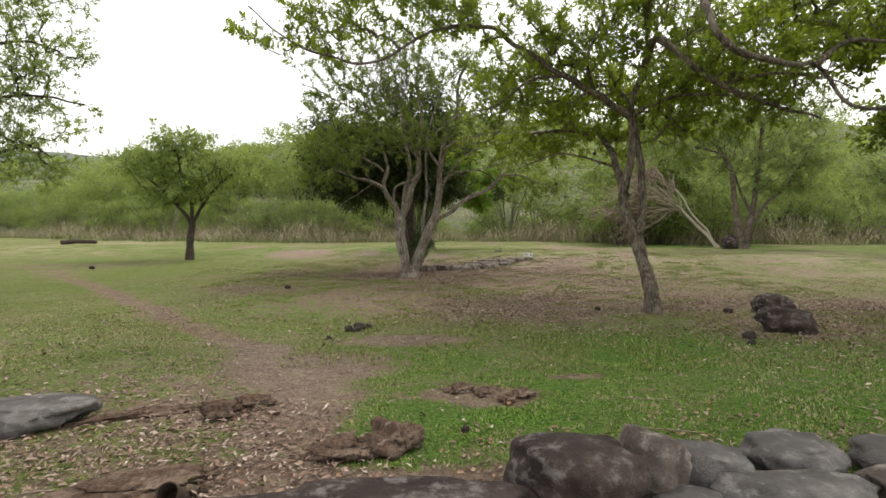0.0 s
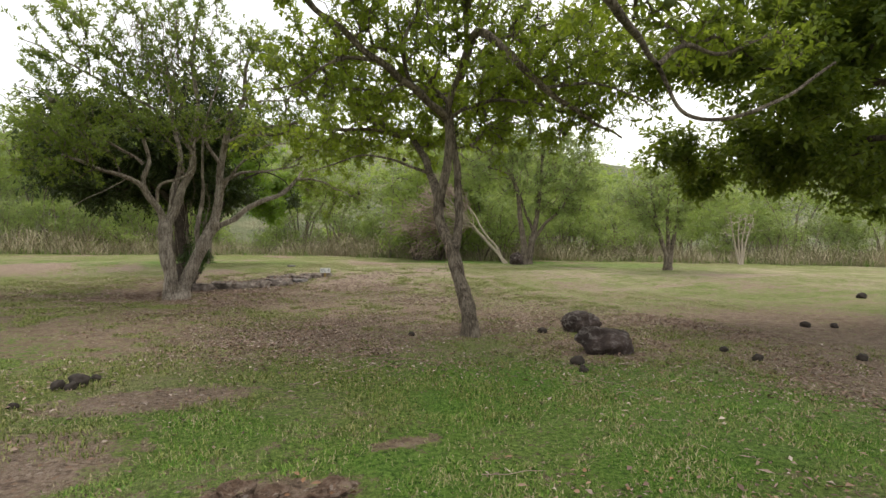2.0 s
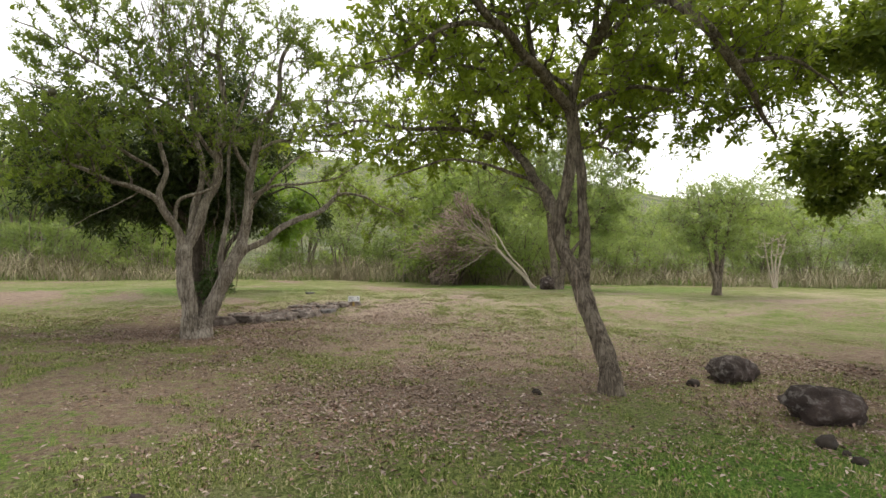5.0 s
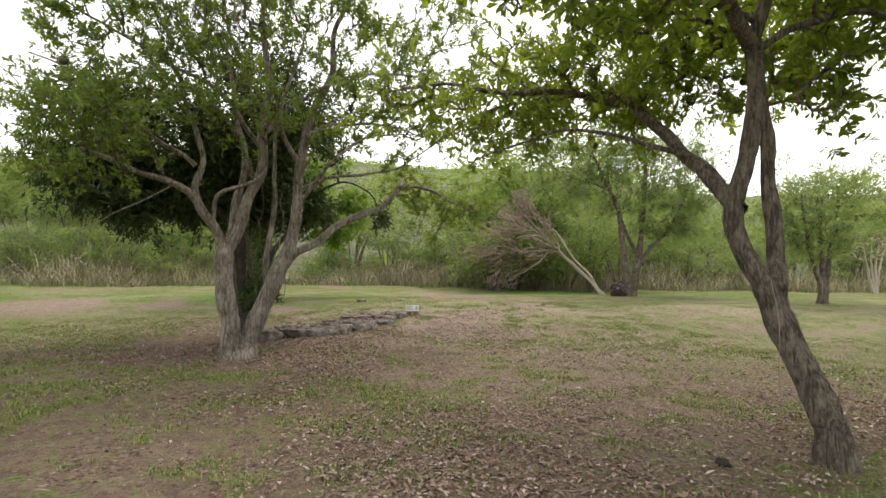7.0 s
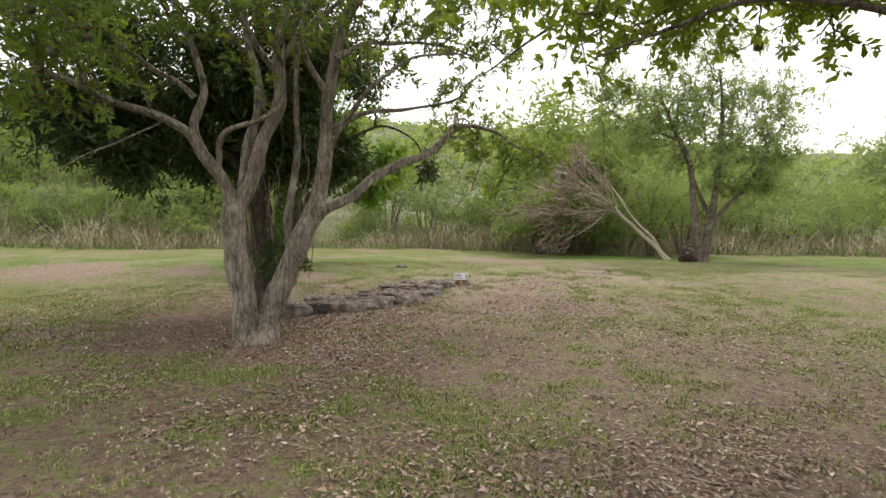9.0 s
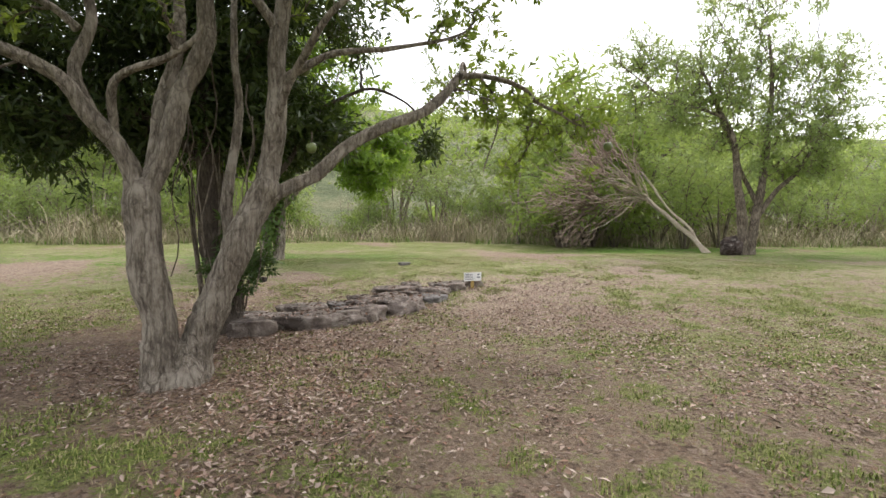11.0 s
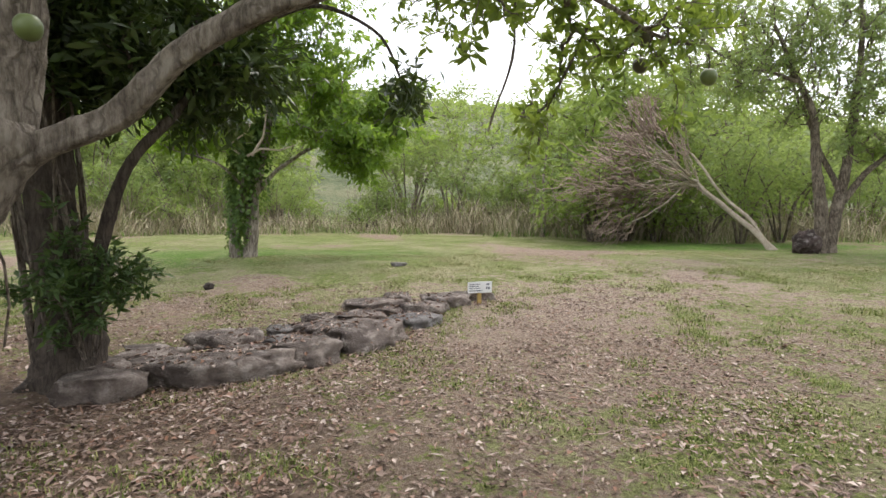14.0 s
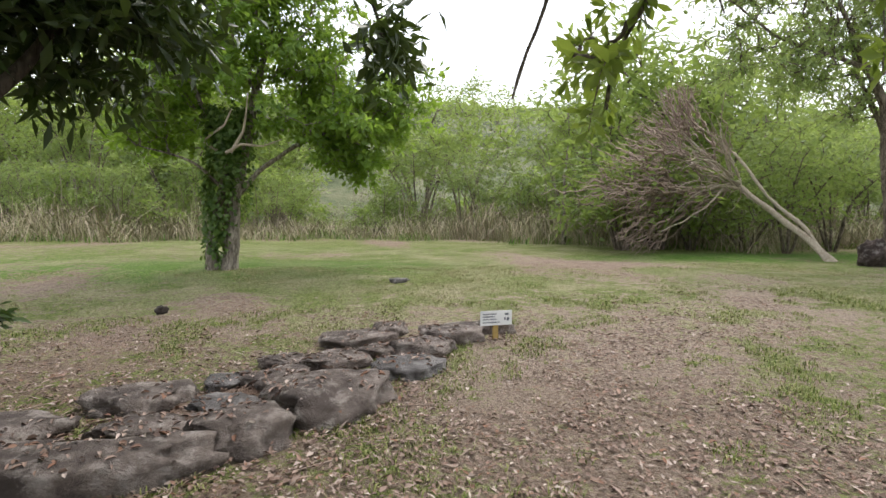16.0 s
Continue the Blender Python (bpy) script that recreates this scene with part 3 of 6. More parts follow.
def cover(x, y):
    """Grass density, lushness and straw over the park's ground, 0 to 1."""
    x, y = np.asarray(x, float), np.asarray(y, float)
    far = np.clip((0.3 * x + 0.95 * y - 17) / 6, 0, 1)
    w = wave(x, y, 1.1)
    grass = 0.7 + 0.5 * (w - 0.5) + 0.16 * far
    lushness = 0.25 * wave(x, y, 0.6, 2.0)
    green = np.maximum(ellipse(x, y, 3.2, 5.4, 4.4, 2.3, -8), ellipse(x, y, 0.2, 3.9, 1.5, 0.9))
    green = np.maximum(green, 0.8 * ellipse(x, y, -3.6, 10.2, 2.6, 1.6, -20))
    green = np.maximum(green, 0.3 * ellipse(x, y, -6.5, 6, 3, 2.5))
    green = green * np.clip(0.35 + 1.1 * wave(x, y, 1.5, 6.0), 0, 1)
    grass = np.maximum(grass, green)
    lushness = np.maximum(lushness, green)
    for cx, cy, rx, ry, a in ((-1, 26, 5, 1.8, 0.8), (14, 27.5, 6, 1.6, 1.0), (18, 24, 6, 3, 0.6), (-7, 27, 5, 2, 0.5)):
        lushness = np.maximum(lushness, a * ellipse(x, y, cx, cy, rx, ry))
    brown = 0.55 * ellipse(x, y, 2.6, 10.6, 3.0, 2.3, 10, 0.5)
    brown = np.maximum(brown, 0.25 * ellipse(x, y, 1.5, 14.0, 3.5, 3.5, 0, 0.5))
    # brown soil round the forked tree, with its shade put into the cover too
    brown = np.maximum(brown, 0.75 * ellipse(x, y, -1.0, 16.4, 3.0, 2.2, 0, 0.4))
    brown = np.maximum(brown, 0.3 * ellipse(x, y, -2.0, 10.8, 1.8, 1.8, 0, 0.5))
    brown = np.maximum(brown, 0.8 * ellipse(x, y, 3.7, 18.6, 2.4, 2.0, 35, 0.45))
    brown = np.maximum(brown, 0.12 + 0.0 * x) * np.clip((y - 9) / 2, 0, 1) * np.clip((24 - y) / 3, 0, 1) + brown * (1 - np.clip((y - 9) / 2, 0, 1) * np.clip((24 - y) / 3, 0, 1))
    # litter-brown ground under the broad-leaved tree; these two ellipses also paint its shade
    brown = np.maximum(brown, 0.95 * ellipse(x, y, 10.5, 8.0, 3.8, 2.8, -12, 0.35))
    brown = np.maximum(brown, 0.8 * ellipse(x, y, 8.0, 5.7, 2.4, 2.0, -15, 0.45))
    brown = np.maximum(brown, 0.9 * ellipse(x, y, 5.4, 8.0, 1.5, 1.1, 0, 0.4))
    for cx, cy, rx, ry in ((-0.5, 7.05, 0.85, 0.36), (0.42, 4.75, 0.55, 0.32), (-1.35, 5.75, 0.85, 0.65), (1.4, 5.35, 0.25, 0.12), (-1.9, 4.3, 0.7, 0.25), (-1.5, 3.0, 0.6, 0.3), (0.1, 3.0, 1.0, 0.3)):
        brown = np.maximum(brown, ellipse(x, y, cx, cy, rx, ry, 0, 0.25))
    for (ax, ay), (bx, by) in zip(TRACK, TRACK[1:]):
        L2 = (bx - ax) ** 2 + (by - ay) ** 2
        t = np.clip(((x - ax) * (bx - ax) + (y - ay) * (by - ay)) / L2, 0, 1)
        d = np.hypot(x - ax - t * (bx - ax), y - ay - t * (by - ay))
        half = 0.34 if ay < 8 else 0.2
        brown = np.maximum(brown, np.clip((half + 0.2 - d) / 0.3, 0, 1))
    mid = np.clip((y - 8.5) / 2, 0, 1) * np.clip((25 - y) / 4, 0, 1) * np.clip((x + 6) / 3, 0, 1)
    grass = grass * (1 - mid) + mid * ((0.64 + 0.12 * np.clip((x - 3) / 3, 0, 1)) * grass + 0.36 * tuft_patch(x, y))
    grass = grass * (1 - 0.8 * brown)
    lushness = lushness * (1 - 0.9 * brown)
    # pale straw fades out towards the trees at left, painting in their shade
    straw = np.clip(far * (0.05 + 0.8 * wave(x, y, 0.5, 4.0)) + 0.12 + 0.45 * wave(x, y, 0.9, 9.0) * np.clip((13 - y) / 4, 0, 1) + (0.2 + 0.5 * wave(x, y, 0.8, 9.0)) * np.clip((x + 0.2) / 2.5, 0, 1) * np.clip((y - 9) / 4, 0, 1) * np.clip((24 - y) / 3, 0, 1), 0, 1) * (1 - 0.7 * lushness)
    bald = far * np.clip((wave(x, y, 0.8, 1.0) - 0.66) * 3, 0, 0.6)
    return np.clip(grass - bald, 0, 1), np.clip(lushness, 0, 1), straw


def graded(lo, hi, step, reach):
    a = list(np.arange(lo, hi, step))
    s = step
    right, left = [hi], [lo]
    while right[-1] < reach:
        s *= 1.22
        right.append(right[-1] + s)
        left.append(left[-1] - s)
    return np.array(left[:0:-1] + a + right)


gx, gy = graded(-8, 10, 0.1, 900), graded(0, 26, 0.1, 900)
X, Y = np.meshgrid(gx, gy, indexing="ij")
near = ((np.abs(X - 1) < 12) & (Y > -2) & (Y < 29)).astype(float)
Z = ground_z(X, Y) + near * (0.012 * np.sin(X * 5.1 + 1.7 * np.sin(Y * 3.3)) * np.sin(Y * 4.7) + rng.normal(0, 0.004, X.shape))
a, b = len(gx), len(gy)
i, j = np.meshgrid(np.arange(a - 1), np.arange(b - 1), indexing="ij")
F = np.stack([i * b + j, (i + 1) * b + j, (i + 1) * b + j + 1, i * b + j + 1], -1).reshape(-1, 4)
me = npmesh("ground", np.stack([X, Y, Z], -1).reshape(-1, 3), F, M_GROUND, True)
cg, clu, cs = cover(X.ravel(), Y.ravel())
attr = me.attributes.new("cover", "FLOAT_COLOR", "POINT")
attr.data.foreach_set("color", np.stack([cg, clu, cs, np.ones_like(cg)], -1).astype(np.float32).ravel())
tagged(new("ground", me), "worn park lawn with bare soil and dead leaves", "ground", kind="structure")


def ridge(name, label, material, x0, x1, y0, y1, height, nx=140, ny=60):
    xs, ys = np.linspace(x0, x1, nx), np.linspace(y0, y1, ny)
    X, Y = np.meshgrid(xs, ys, indexing="ij")
    r = np.random.default_rng(len(name))
    Z = height(X, Y) + r.normal(0, 0.35, X.shape) * np.clip((Y - y0) / 20, 0, 1)
    i, j = np.meshgrid(np.arange(nx - 1), np.arange(ny - 1), indexing="ij")
    F = np.stack([i * ny + j, (i + 1) * ny + j, (i + 1) * ny + j + 1, i * ny + j + 1], -1).reshape(-1, 4)
    ob = new(name, npmesh(name, np.stack([X, Y, Z], -1).reshape(-1, 3), F, material, True))
    return tagged(ob, label, "hill", kind="structure")


def hill_height(X, Y):
    rise = np.clip((Y - 58 + 0.05 * np.abs(X)) / 200, 0, 1)
    top = 46 + 7 * np.sin(X / 55 + 0.6) + 4 * np.sin(X / 23 + 2) - 26 * np.clip((-X - 100) / 90, 0, 1)
    return -0.6 + top * rise ** 0.85


ridge("backdrop_hill", "scrub-covered green hill behind the thicket", M_HILL, -330, 420, 52, 300, hill_height, 220, 80)
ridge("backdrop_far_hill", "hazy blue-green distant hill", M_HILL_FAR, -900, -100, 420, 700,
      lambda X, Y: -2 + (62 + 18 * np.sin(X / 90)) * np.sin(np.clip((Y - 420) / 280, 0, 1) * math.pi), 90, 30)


# ---- trees of the lawn ----
def cal_fruit(ob, base, place, radius, material, stalk):
    """A round calabash on a short stalk."""
    bm = bmesh.new()
    bmesh.ops.create_uvsphere(bm, u_segments=20, v_segments=14, radius=radius)
    for v in bm.verts:
        v.co.z *= 1.08 + 0.05 * math.sin(v.co.x * 30)
        v.co.x *= 1 + 0.03 * math.sin(v.co.z * 40)
        if v.co.z > radius * 0.9:
            v.co.z -= radius * 0.08
    for f in bm.faces:
        f.smooth = True
    fr = part("fruit", bm, material, ob, "round green calabash fruit" if material is M_FRUIT else "dark ripe calabash fruit")
    fr.location = Vector(place) - Vector(base)
    P = np.array([[[0, 0, radius], [0.006, 0.004, radius + stalk * 0.5], [0, 0.01, radius + stalk]]])
    V, F = twigs(P, np.array([0.006]), np.array([0.005]), 5)
    piece("stalk", npmesh("stalk", V, F, M_BARK_GREY, True), fr)


def hang_fruit(ob, base, paths, n, seed, zmax, xmid, rmin=0.035, rmax=0.06):
    r = np.random.default_rng(seed)
    ends = paths[:, -1]
    ends = ends[(ends[:, 2] < zmax) & (np.abs(ends[:, 0] - xmid) < 2.6)]
    for p in ends[r.choice(len(ends), n, replace=False)]:
        rad = r.uniform(rmin, rmax)
        cal_fruit(ob, base, p - np.array([0, 0, rad + 0.03]), rad, M_FRUIT if r.random() < 0.6 else M_FRUIT_OLD, 0.05)


# the forked calabash tree in the middle of the lawn
A = np.array((-0.9, 15.55, 0.0))
a_limbs = []
a_limbs += [("stump", [(-0.88, 15.56, -0.08), (-0.88, 15.57, 0.1), (-0.88, 15.58, 0.22), (-0.87, 15.59, 0.36)], 0.32, 0.19, 0.15)]
a_limbs += [("trunk", [(-1.0, 15.52, -0.05), (-1.02, 15.52, 0.55), (-1.08, 15.54, 1.2), (-1.11, 15.57, 1.8)], 0.18, 0.155, 0.2)]
a_limbs += [("trunk", [(-0.78, 15.62, -0.05), (-0.73, 15.66, 0.3), (-0.58, 15.7, 0.72), (-0.35, 15.74, 1.28), (-0.04, 15.78, 1.78)], 0.175, 0.165, 0.2)]
a_limbs += [("limb", [(-1.1, 15.57, 1.65), (-1.26, 15.47, 2.05), (-1.48, 15.38, 2.34), (-1.65, 15.28, 2.62), (-2.01, 15.09, 2.82), (-2.41, 14.89, 2.9), (-2.96, 14.65, 3.05)], 0.1, 0.03, 0)]
a_limbs += [("limb", [(-1.48, 15.47, 2.34), (-1.57, 15.45, 2.75), (-1.51, 15.58, 3.3), (-1.76, 15.62, 4.1), (-2.11, 15.45, 5.0)], 0.07, 0.025, 0)]
a_limbs += [("limb", [(-1.11, 15.57, 1.7), (-0.92, 15.58, 2.1), (-0.82, 15.59, 2.62), (-0.61, 15.6, 3.1), (-0.57, 15.66, 3.85), (-0.51, 15.72, 4.6), (-0.61, 15.79, 5.6), (-0.51, 15.75, 6.6)], 0.125, 0.03, 0)]
a_limbs += [("limb", [(-1.04, 15.59, 1.9), (-1.02, 15.72, 2.4), (-0.87, 15.81, 3.0), (-0.93, 16.06, 3.7), (-1.11, 16.3, 4.6), (-1.21, 16.45, 5.5)], 0.085, 0.03, 0)]
a_limbs += [("limb", [(-0.3, 15.745, 1.36), (-0.1, 15.765, 1.72), (-0.02, 15.76, 2.2), (-0.02, 15.76, 2.7), (0.05, 15.72, 3.3), (0.2, 15.7, 4.0), (0.48, 15.6, 4.8), (0.6, 15.7, 5.6), (0.9, 15.8, 6.4)], 0.135, 0.035, 0)]
a_limbs += [("limb", [(-0.02, 15.77, 1.72), (0.2, 15.77, 1.85), (0.6, 15.72, 2.15), (0.98, 15.66, 2.33), (1.32, 15.65, 2.48), (1.62, 15.68, 2.74), (1.88, 15.76, 3.0)], 0.088, 0.05, 0)]
a_limbs += [("limb", [(0.0, 15.75, 2.75), (0.3, 15.65, 2.95), (0.8, 15.55, 3.1), (1.3, 15.5, 3.15), (1.8, 15.4, 3.3)], 0.05, 0.015, 0)]
a_limbs += [("limb", [(1.83, 15.72, 2.96), (2.2, 15.85, 3.02), (2.6, 16.0, 2.9), (3.1, 16.2, 2.75), (3.7, 16.2, 2.6)], 0.04, 0.012, 0)]
a_limbs += [("limb", [(1.83, 15.72, 2.96), (2.0, 16.3, 3.25), (2.3, 17.1, 3.35), (2.55, 17.9, 3.2)], 0.035, 0.01, 0)]
a_limbs += [("limb", [(-0.57, 15.8, 3.7), (-0.22, 15.45, 4.1), (0.49, 15.08, 4.5), (1.19, 14.82, 4.7), (1.89, 14.75, 4.75)], 0.05, 0.015, 0)]
a_limbs += [("limb", [(0.1, 15.45, 3.7), (0.6, 15.5, 3.95), (1.2, 15.6, 4.05), (1.75, 15.7, 4.05), (2.3, 15.6, 3.9)], 0.045, 0.012, 0)]
a_limbs += [("limb", [(-0.59, 15.82, 3.5), (-1.22, 15.35, 4.2), (-2.21, 15.08, 4.7), (-3.21, 15.12, 5.2), (-3.81, 15.15, 5.5)], 0.05, 0.012, 0)]
a_limbs += [("limb", [(-1.6, 15.62, 3.1), (-2.22, 15.53, 3.6), (-3.01, 15.44, 4.1), (-3.81, 15.45, 4.6)], 0.045, 0.012, 0)]
a_limbs += [("limb", [(-1.32, 15.52, 2.15), (-1.22, 15.3, 2.6), (-0.76, 15.13, 2.8), (-0.51, 15.12, 3.1), (-0.61, 14.95, 3.8)], 0.05, 0.015, 0)]
a_limbs += [("limb", [(-1.87, 15.32, 2.75), (-2.12, 14.93, 2.5), (-2.51, 14.64, 2.2), (-2.91, 14.45, 1.9)], 0.015, 0.006, 0)]
a_limbs += [("limb", [(-0.02, 15.74, 2.4), (0.25, 15.3, 2.9), (0.7, 15.0, 3.4), (1.2, 15.0, 3.7), (1.9, 15.1, 3.8)], 0.05, 0.012, 0)]
a_limbs += [("limb", [(0.02, 15.4, 3.2), (-0.3, 15.2, 3.8), (-0.2, 15.0, 4.5), (0.1, 14.9, 5.4)], 0.05, 0.015, 0)]
a_limbs += [("limb", [(-0.46, 15.92, 1.05), (-0.44, 15.95, 1.8), (-0.41, 15.93, 2.5), (-0.35, 15.92, 3.2), (-0.36, 15.95, 4.2)], 0.075, 0.025, 0)]
a_blobs = []
a_blobs += [((-2.7, 14.7, 3.55), (1.35, 1.2, 0.75), 190)]
a_blobs += [((-1.7, 15.0, 4.6), (1.5, 1.3, 1.0), 190)]
a_blobs += [((-0.6, 15.3, 5.6), (1.7, 1.4, 1.2), 230)]
a_blobs += [((0.9, 15.4, 4.5), (1.5, 1.3, 1.1), 190)]
a_blobs += [((0.8, 15.6, 5.9), (1.5, 1.3, 0.9), 140)]
a_blobs += [((1.9, 15.3, 3.9), (0.9, 0.9, 0.6), 60)]
a_blobs += [((-3.1, 14.9, 4.9), (1.0, 0.7, 0.6), 65)]
a_blobs += [((-0.6, 14.4, 3.9), (1.4, 0.6, 0.6), 90)]
a_blobs += [((2.5, 16.0, 2.8), (0.8, 0.5, 0.4), 80)]
a_blobs += [((3.3, 16.25, 2.65), (0.7, 0.45, 0.36), 84)]
a_blobs += [((2.3, 17.2, 3.25), (0.4, 0.9, 0.35), 44)]
a_blobs += [((2.9, 16.7, 2.3), (0.35, 0.4, 0.35), 14)]
a_blobs += [((-0.5, 15.6, 7.1), (1.6, 1.2, 0.7), 90)]
a_blobs += [((2.0, 15.2, 4.9), (1.2, 1.1, 0.8), 80)]
a_blobs += [((2.3, 15.4, 5.9), (1.3, 1.1, 0.8), 80)]
a_blobs += [((-3.0, 15.0, 6.0), (1.2, 1.0, 0.8), 60)]
a_blobs += [((-2.0, 15.2, 6.4), (1.3, 1.0, 0.7), 80)]
a_blobs += [((-3.3, 14.9, 2.9), (0.9, 0.9, 0.5), 70)]
a_blobs += [((-3.4, 15.5, 4.1), (1.0, 1.0, 0.8), 85)]
a_blobs += [((1.8, 15.4, 3.4), (0.55, 0.5, 0.35), 36)]
a_blobs += [((-2.6, 14.9, 5.4), (1.4, 1.0, 0.8), 90)]
tree_a, a_paths = tree("calabash_tree", A, "old calabash tree forking at its base into two pale fluted trunks", "tree", a_limbs, a_blobs,
                       M_LEAF_CAL, M_BARK_PALE, spread=0.012, size=(0.1, 0.036), seed=3, twig=0.006, droop=-0.05, arch=0.06, flute=0.2, twig_mat=M_BARK_GREY, start=0.12, thick=0.84, whip=0.5, fill=0.52, gnarl=0.07, root=(-0.6, 15.4, 2.2),
                       knots=9, pull=0.55, brushy=dict(gap=0.05, whorl=4, rate=4.0, side=(0.2, 0.6)))
hang_fruit(tree_a, A, a_paths, 10, 5, 4.6, -1.2)
for p, rad, m in (((2.56, 18.0, 2.99), 0.055, M_FRUIT), ((3.84, 16.23, 2.38), 0.055, M_FRUIT), ((3.71, 16.86, 2.61), 0.06, M_FRUIT_OLD), ((3.66, 16.75, 2.8), 0.07, M_FRUIT_OLD),
                  ((0.27, 15.74, 2.93), 0.062, M_FRUIT), ((0.33, 15.12, 2.1), 0.045, M_FRUIT)):
    cal_fruit(tree_a, A, p, rad, m, 0.1)
# bare shoots that hang below the low limb
for pts, r0 in (([(2.3, 17.1, 3.35), (2.55, 17.5, 3.45), (2.88, 17.6, 3.2), (2.93, 17.6, 2.95), (2.88, 17.6, 2.68), (2.78, 17.6, 2.42), (2.7, 17.6, 2.16)], 0.019), ([(3.0, 16.3, 2.7), (2.92, 16.5, 2.4), (2.86, 16.7, 2.15), (2.84, 16.75, 1.95)], 0.012)):
    V, F = twigs(np.array([curve(pts, 0.1)]), np.array([r0]), np.array([0.008]), 6)
    V = V + rng.normal(0, 0.0025, V.shape)
    piece("shoot", npmesh("shoot", V - A, F, M_BARK_GREY, True), tree_a, "bare knobbly hanging shoot")

V, F = brush(curve([(3.0, 16.3, 2.7), (2.92, 16.5, 2.4), (2.86, 16.7, 2.15), (2.84, 16.75, 1.95)], 0.1)[None], np.random.default_rng(97), 0.035, 3, 0.1, 0.038, 0.05, 0.5)
piece("shoot_leaves", npmesh("shoot_leaves", V - A, F, M_LEAF_CAL), tree_a, "bright leaves on a hanging shoot")

# vines looping under the crown
r = np.random.default_rng(11)
vp = []
for q in range(9):
    x0, y0 = r.uniform(-1.0, -0.2), r.uniform(15.7, 16.3)
    z0, dz, sw = r.uniform(2.3, 3.2), r.uniform(0.9, 1.7), r.uniform(-0.3, 0.3)
    s = np.linspace(0, 1, 9)[:, None]
    vp.append(np.array([x0, y0, z0]) + s * np.array([sw, 0.1, -dz]) + 0.05 * np.sin(s * np.array([[9.0, 7, 0]]) + q))
for p in vp:
    V, F = twigs(p[None], np.array([0.009]), np.array([0.006]), 5)
    piece("vine", npmesh("vine", V - A, F, M_BARK_GREY, True), tree_a, "thin bare hanging vine")

vp = []
for q in range(70):
    x0, y0, z0 = r.uniform(-1.9, -0.7), r.uniform(14.9, 15.9), r.uniform(5.6, 6.9)
    s = np.linspace(0, 1, 9)[:, None]
    vp.append(np.array([x0, y0, z0]) + s * np.array([r.normal(0, 0.25), r.normal(0, 0.2), -r.uniform(0.7, 1.9)]) + 0.06 * np.sin(s * np.array([[9.0, 7, 0]]) * r.uniform(0.6, 1.6) + q))
V, F = twigs(np.array(vp), r.uniform(0.005, 0.01, 70), np.full(70, 0.003), 4)
tagged(piece("vine_tangle", npmesh("vine_tangle", V - A, F, M_STEM, True), tree_a, "tangle of bare grey vines in the crown"), kind="stuff")

# the leaning calabash tree
B = np.array((3.7, 9.22, 0.0))
b_limbs = []
b_limbs += [("trunk", [(3.74, 9.2, -0.05), (3.72, 9.26, 0.3), (3.68, 9.36, 0.65), (3.62, 9.5, 1.0), (3.57, 9.62, 1.3), (3.54, 9.67, 1.42)], 0.135, 0.125, 0.4)]
b_limbs += [("limb", [(3.56, 9.64, 1.35), (3.48, 9.74, 1.65), (3.42, 9.82, 2.05), (3.45, 9.8, 2.45), (3.5, 9.8, 2.85), (3.52, 9.75, 3.3), (3.45, 9.7, 3.6)], 0.105, 0.07, 0)]
b_limbs += [("limb", [(3.6, 9.6, 1.3), (3.72, 9.7, 1.65), (3.72, 9.75, 2.2), (3.66, 9.75, 2.8), (3.6, 9.75, 3.2), (3.5, 9.7, 3.6)], 0.085, 0.06, 0)]
b_limbs += [("limb", [(3.43, 9.82, 2.05), (3.45, 10.2, 2.45), (3.5, 10.8, 2.95), (3.4, 11.2, 3.35), (3.2, 11.5, 3.55), (3.1, 12.2, 3.8), (2.9, 12.9, 4.0)], 0.095, 0.03, 0)]
b_limbs += [("limb", [(3.3, 11.3, 3.4), (2.7, 11.5, 3.55), (2.0, 11.7, 3.5), (1.3, 11.9, 3.6), (0.6, 12.2, 3.5)], 0.05, 0.012, 0)]
b_limbs += [("limb", [(3.45, 10.4, 2.65), (2.9, 10.8, 2.9), (2.3, 11.2, 2.95), (1.6, 11.6, 2.7)], 0.035, 0.01, 0)]
b_limbs += [("limb", [(3.1, 11.9, 3.7), (2.4, 12.4, 3.6), (1.8, 12.9, 3.3), (1.3, 13.2, 3.0)], 0.03, 0.01, 0)]
b_limbs += [("limb", [(3.45, 9.7, 3.5), (2.9, 9.45, 3.75), (2.5, 9.3, 3.92), (2.1, 9.15, 4.05), (1.3, 8.9, 4.5), (0.8, 8.8, 4.75), (-0.1, 8.7, 4.65)], 0.075, 0.03, 0)]
b_limbs += [("limb", [(-0.1, 8.7, 4.65), (-0.9, 8.6, 4.2), (-1.5, 8.6, 4.1), (-2.2, 8.6, 4.4), (-3.0, 8.6, 5.0)], 0.03, 0.012, 0)]
b_limbs += [("limb", [(2.1, 9.15, 4.05), (1.6, 9.2, 4.0), (1.1, 9.3, 3.65), (0.7, 9.4, 3.5)], 0.035, 0.01, 0)]
b_limbs += [("limb", [(3.45, 9.7, 3.5), (3.5, 9.6, 3.9), (3.7, 9.5, 4.5), (3.6, 9.4, 5.3), (3.7, 9.4, 6.0)], 0.065, 0.025, 0)]
b_limbs += [("limb", [(2.75, 9.4, 3.8), (2.6, 9.3, 4.4), (2.8, 9.2, 5.2), (2.6, 9.1, 5.9)], 0.04, 0.015, 0)]
b_limbs += [("limb", [(3.5, 9.7, 3.45), (3.8, 9.5, 3.65), (4.4, 9.3, 3.78), (5.1, 9.3, 3.75), (5.8, 9.3, 3.6)], 0.045, 0.012, 0)]
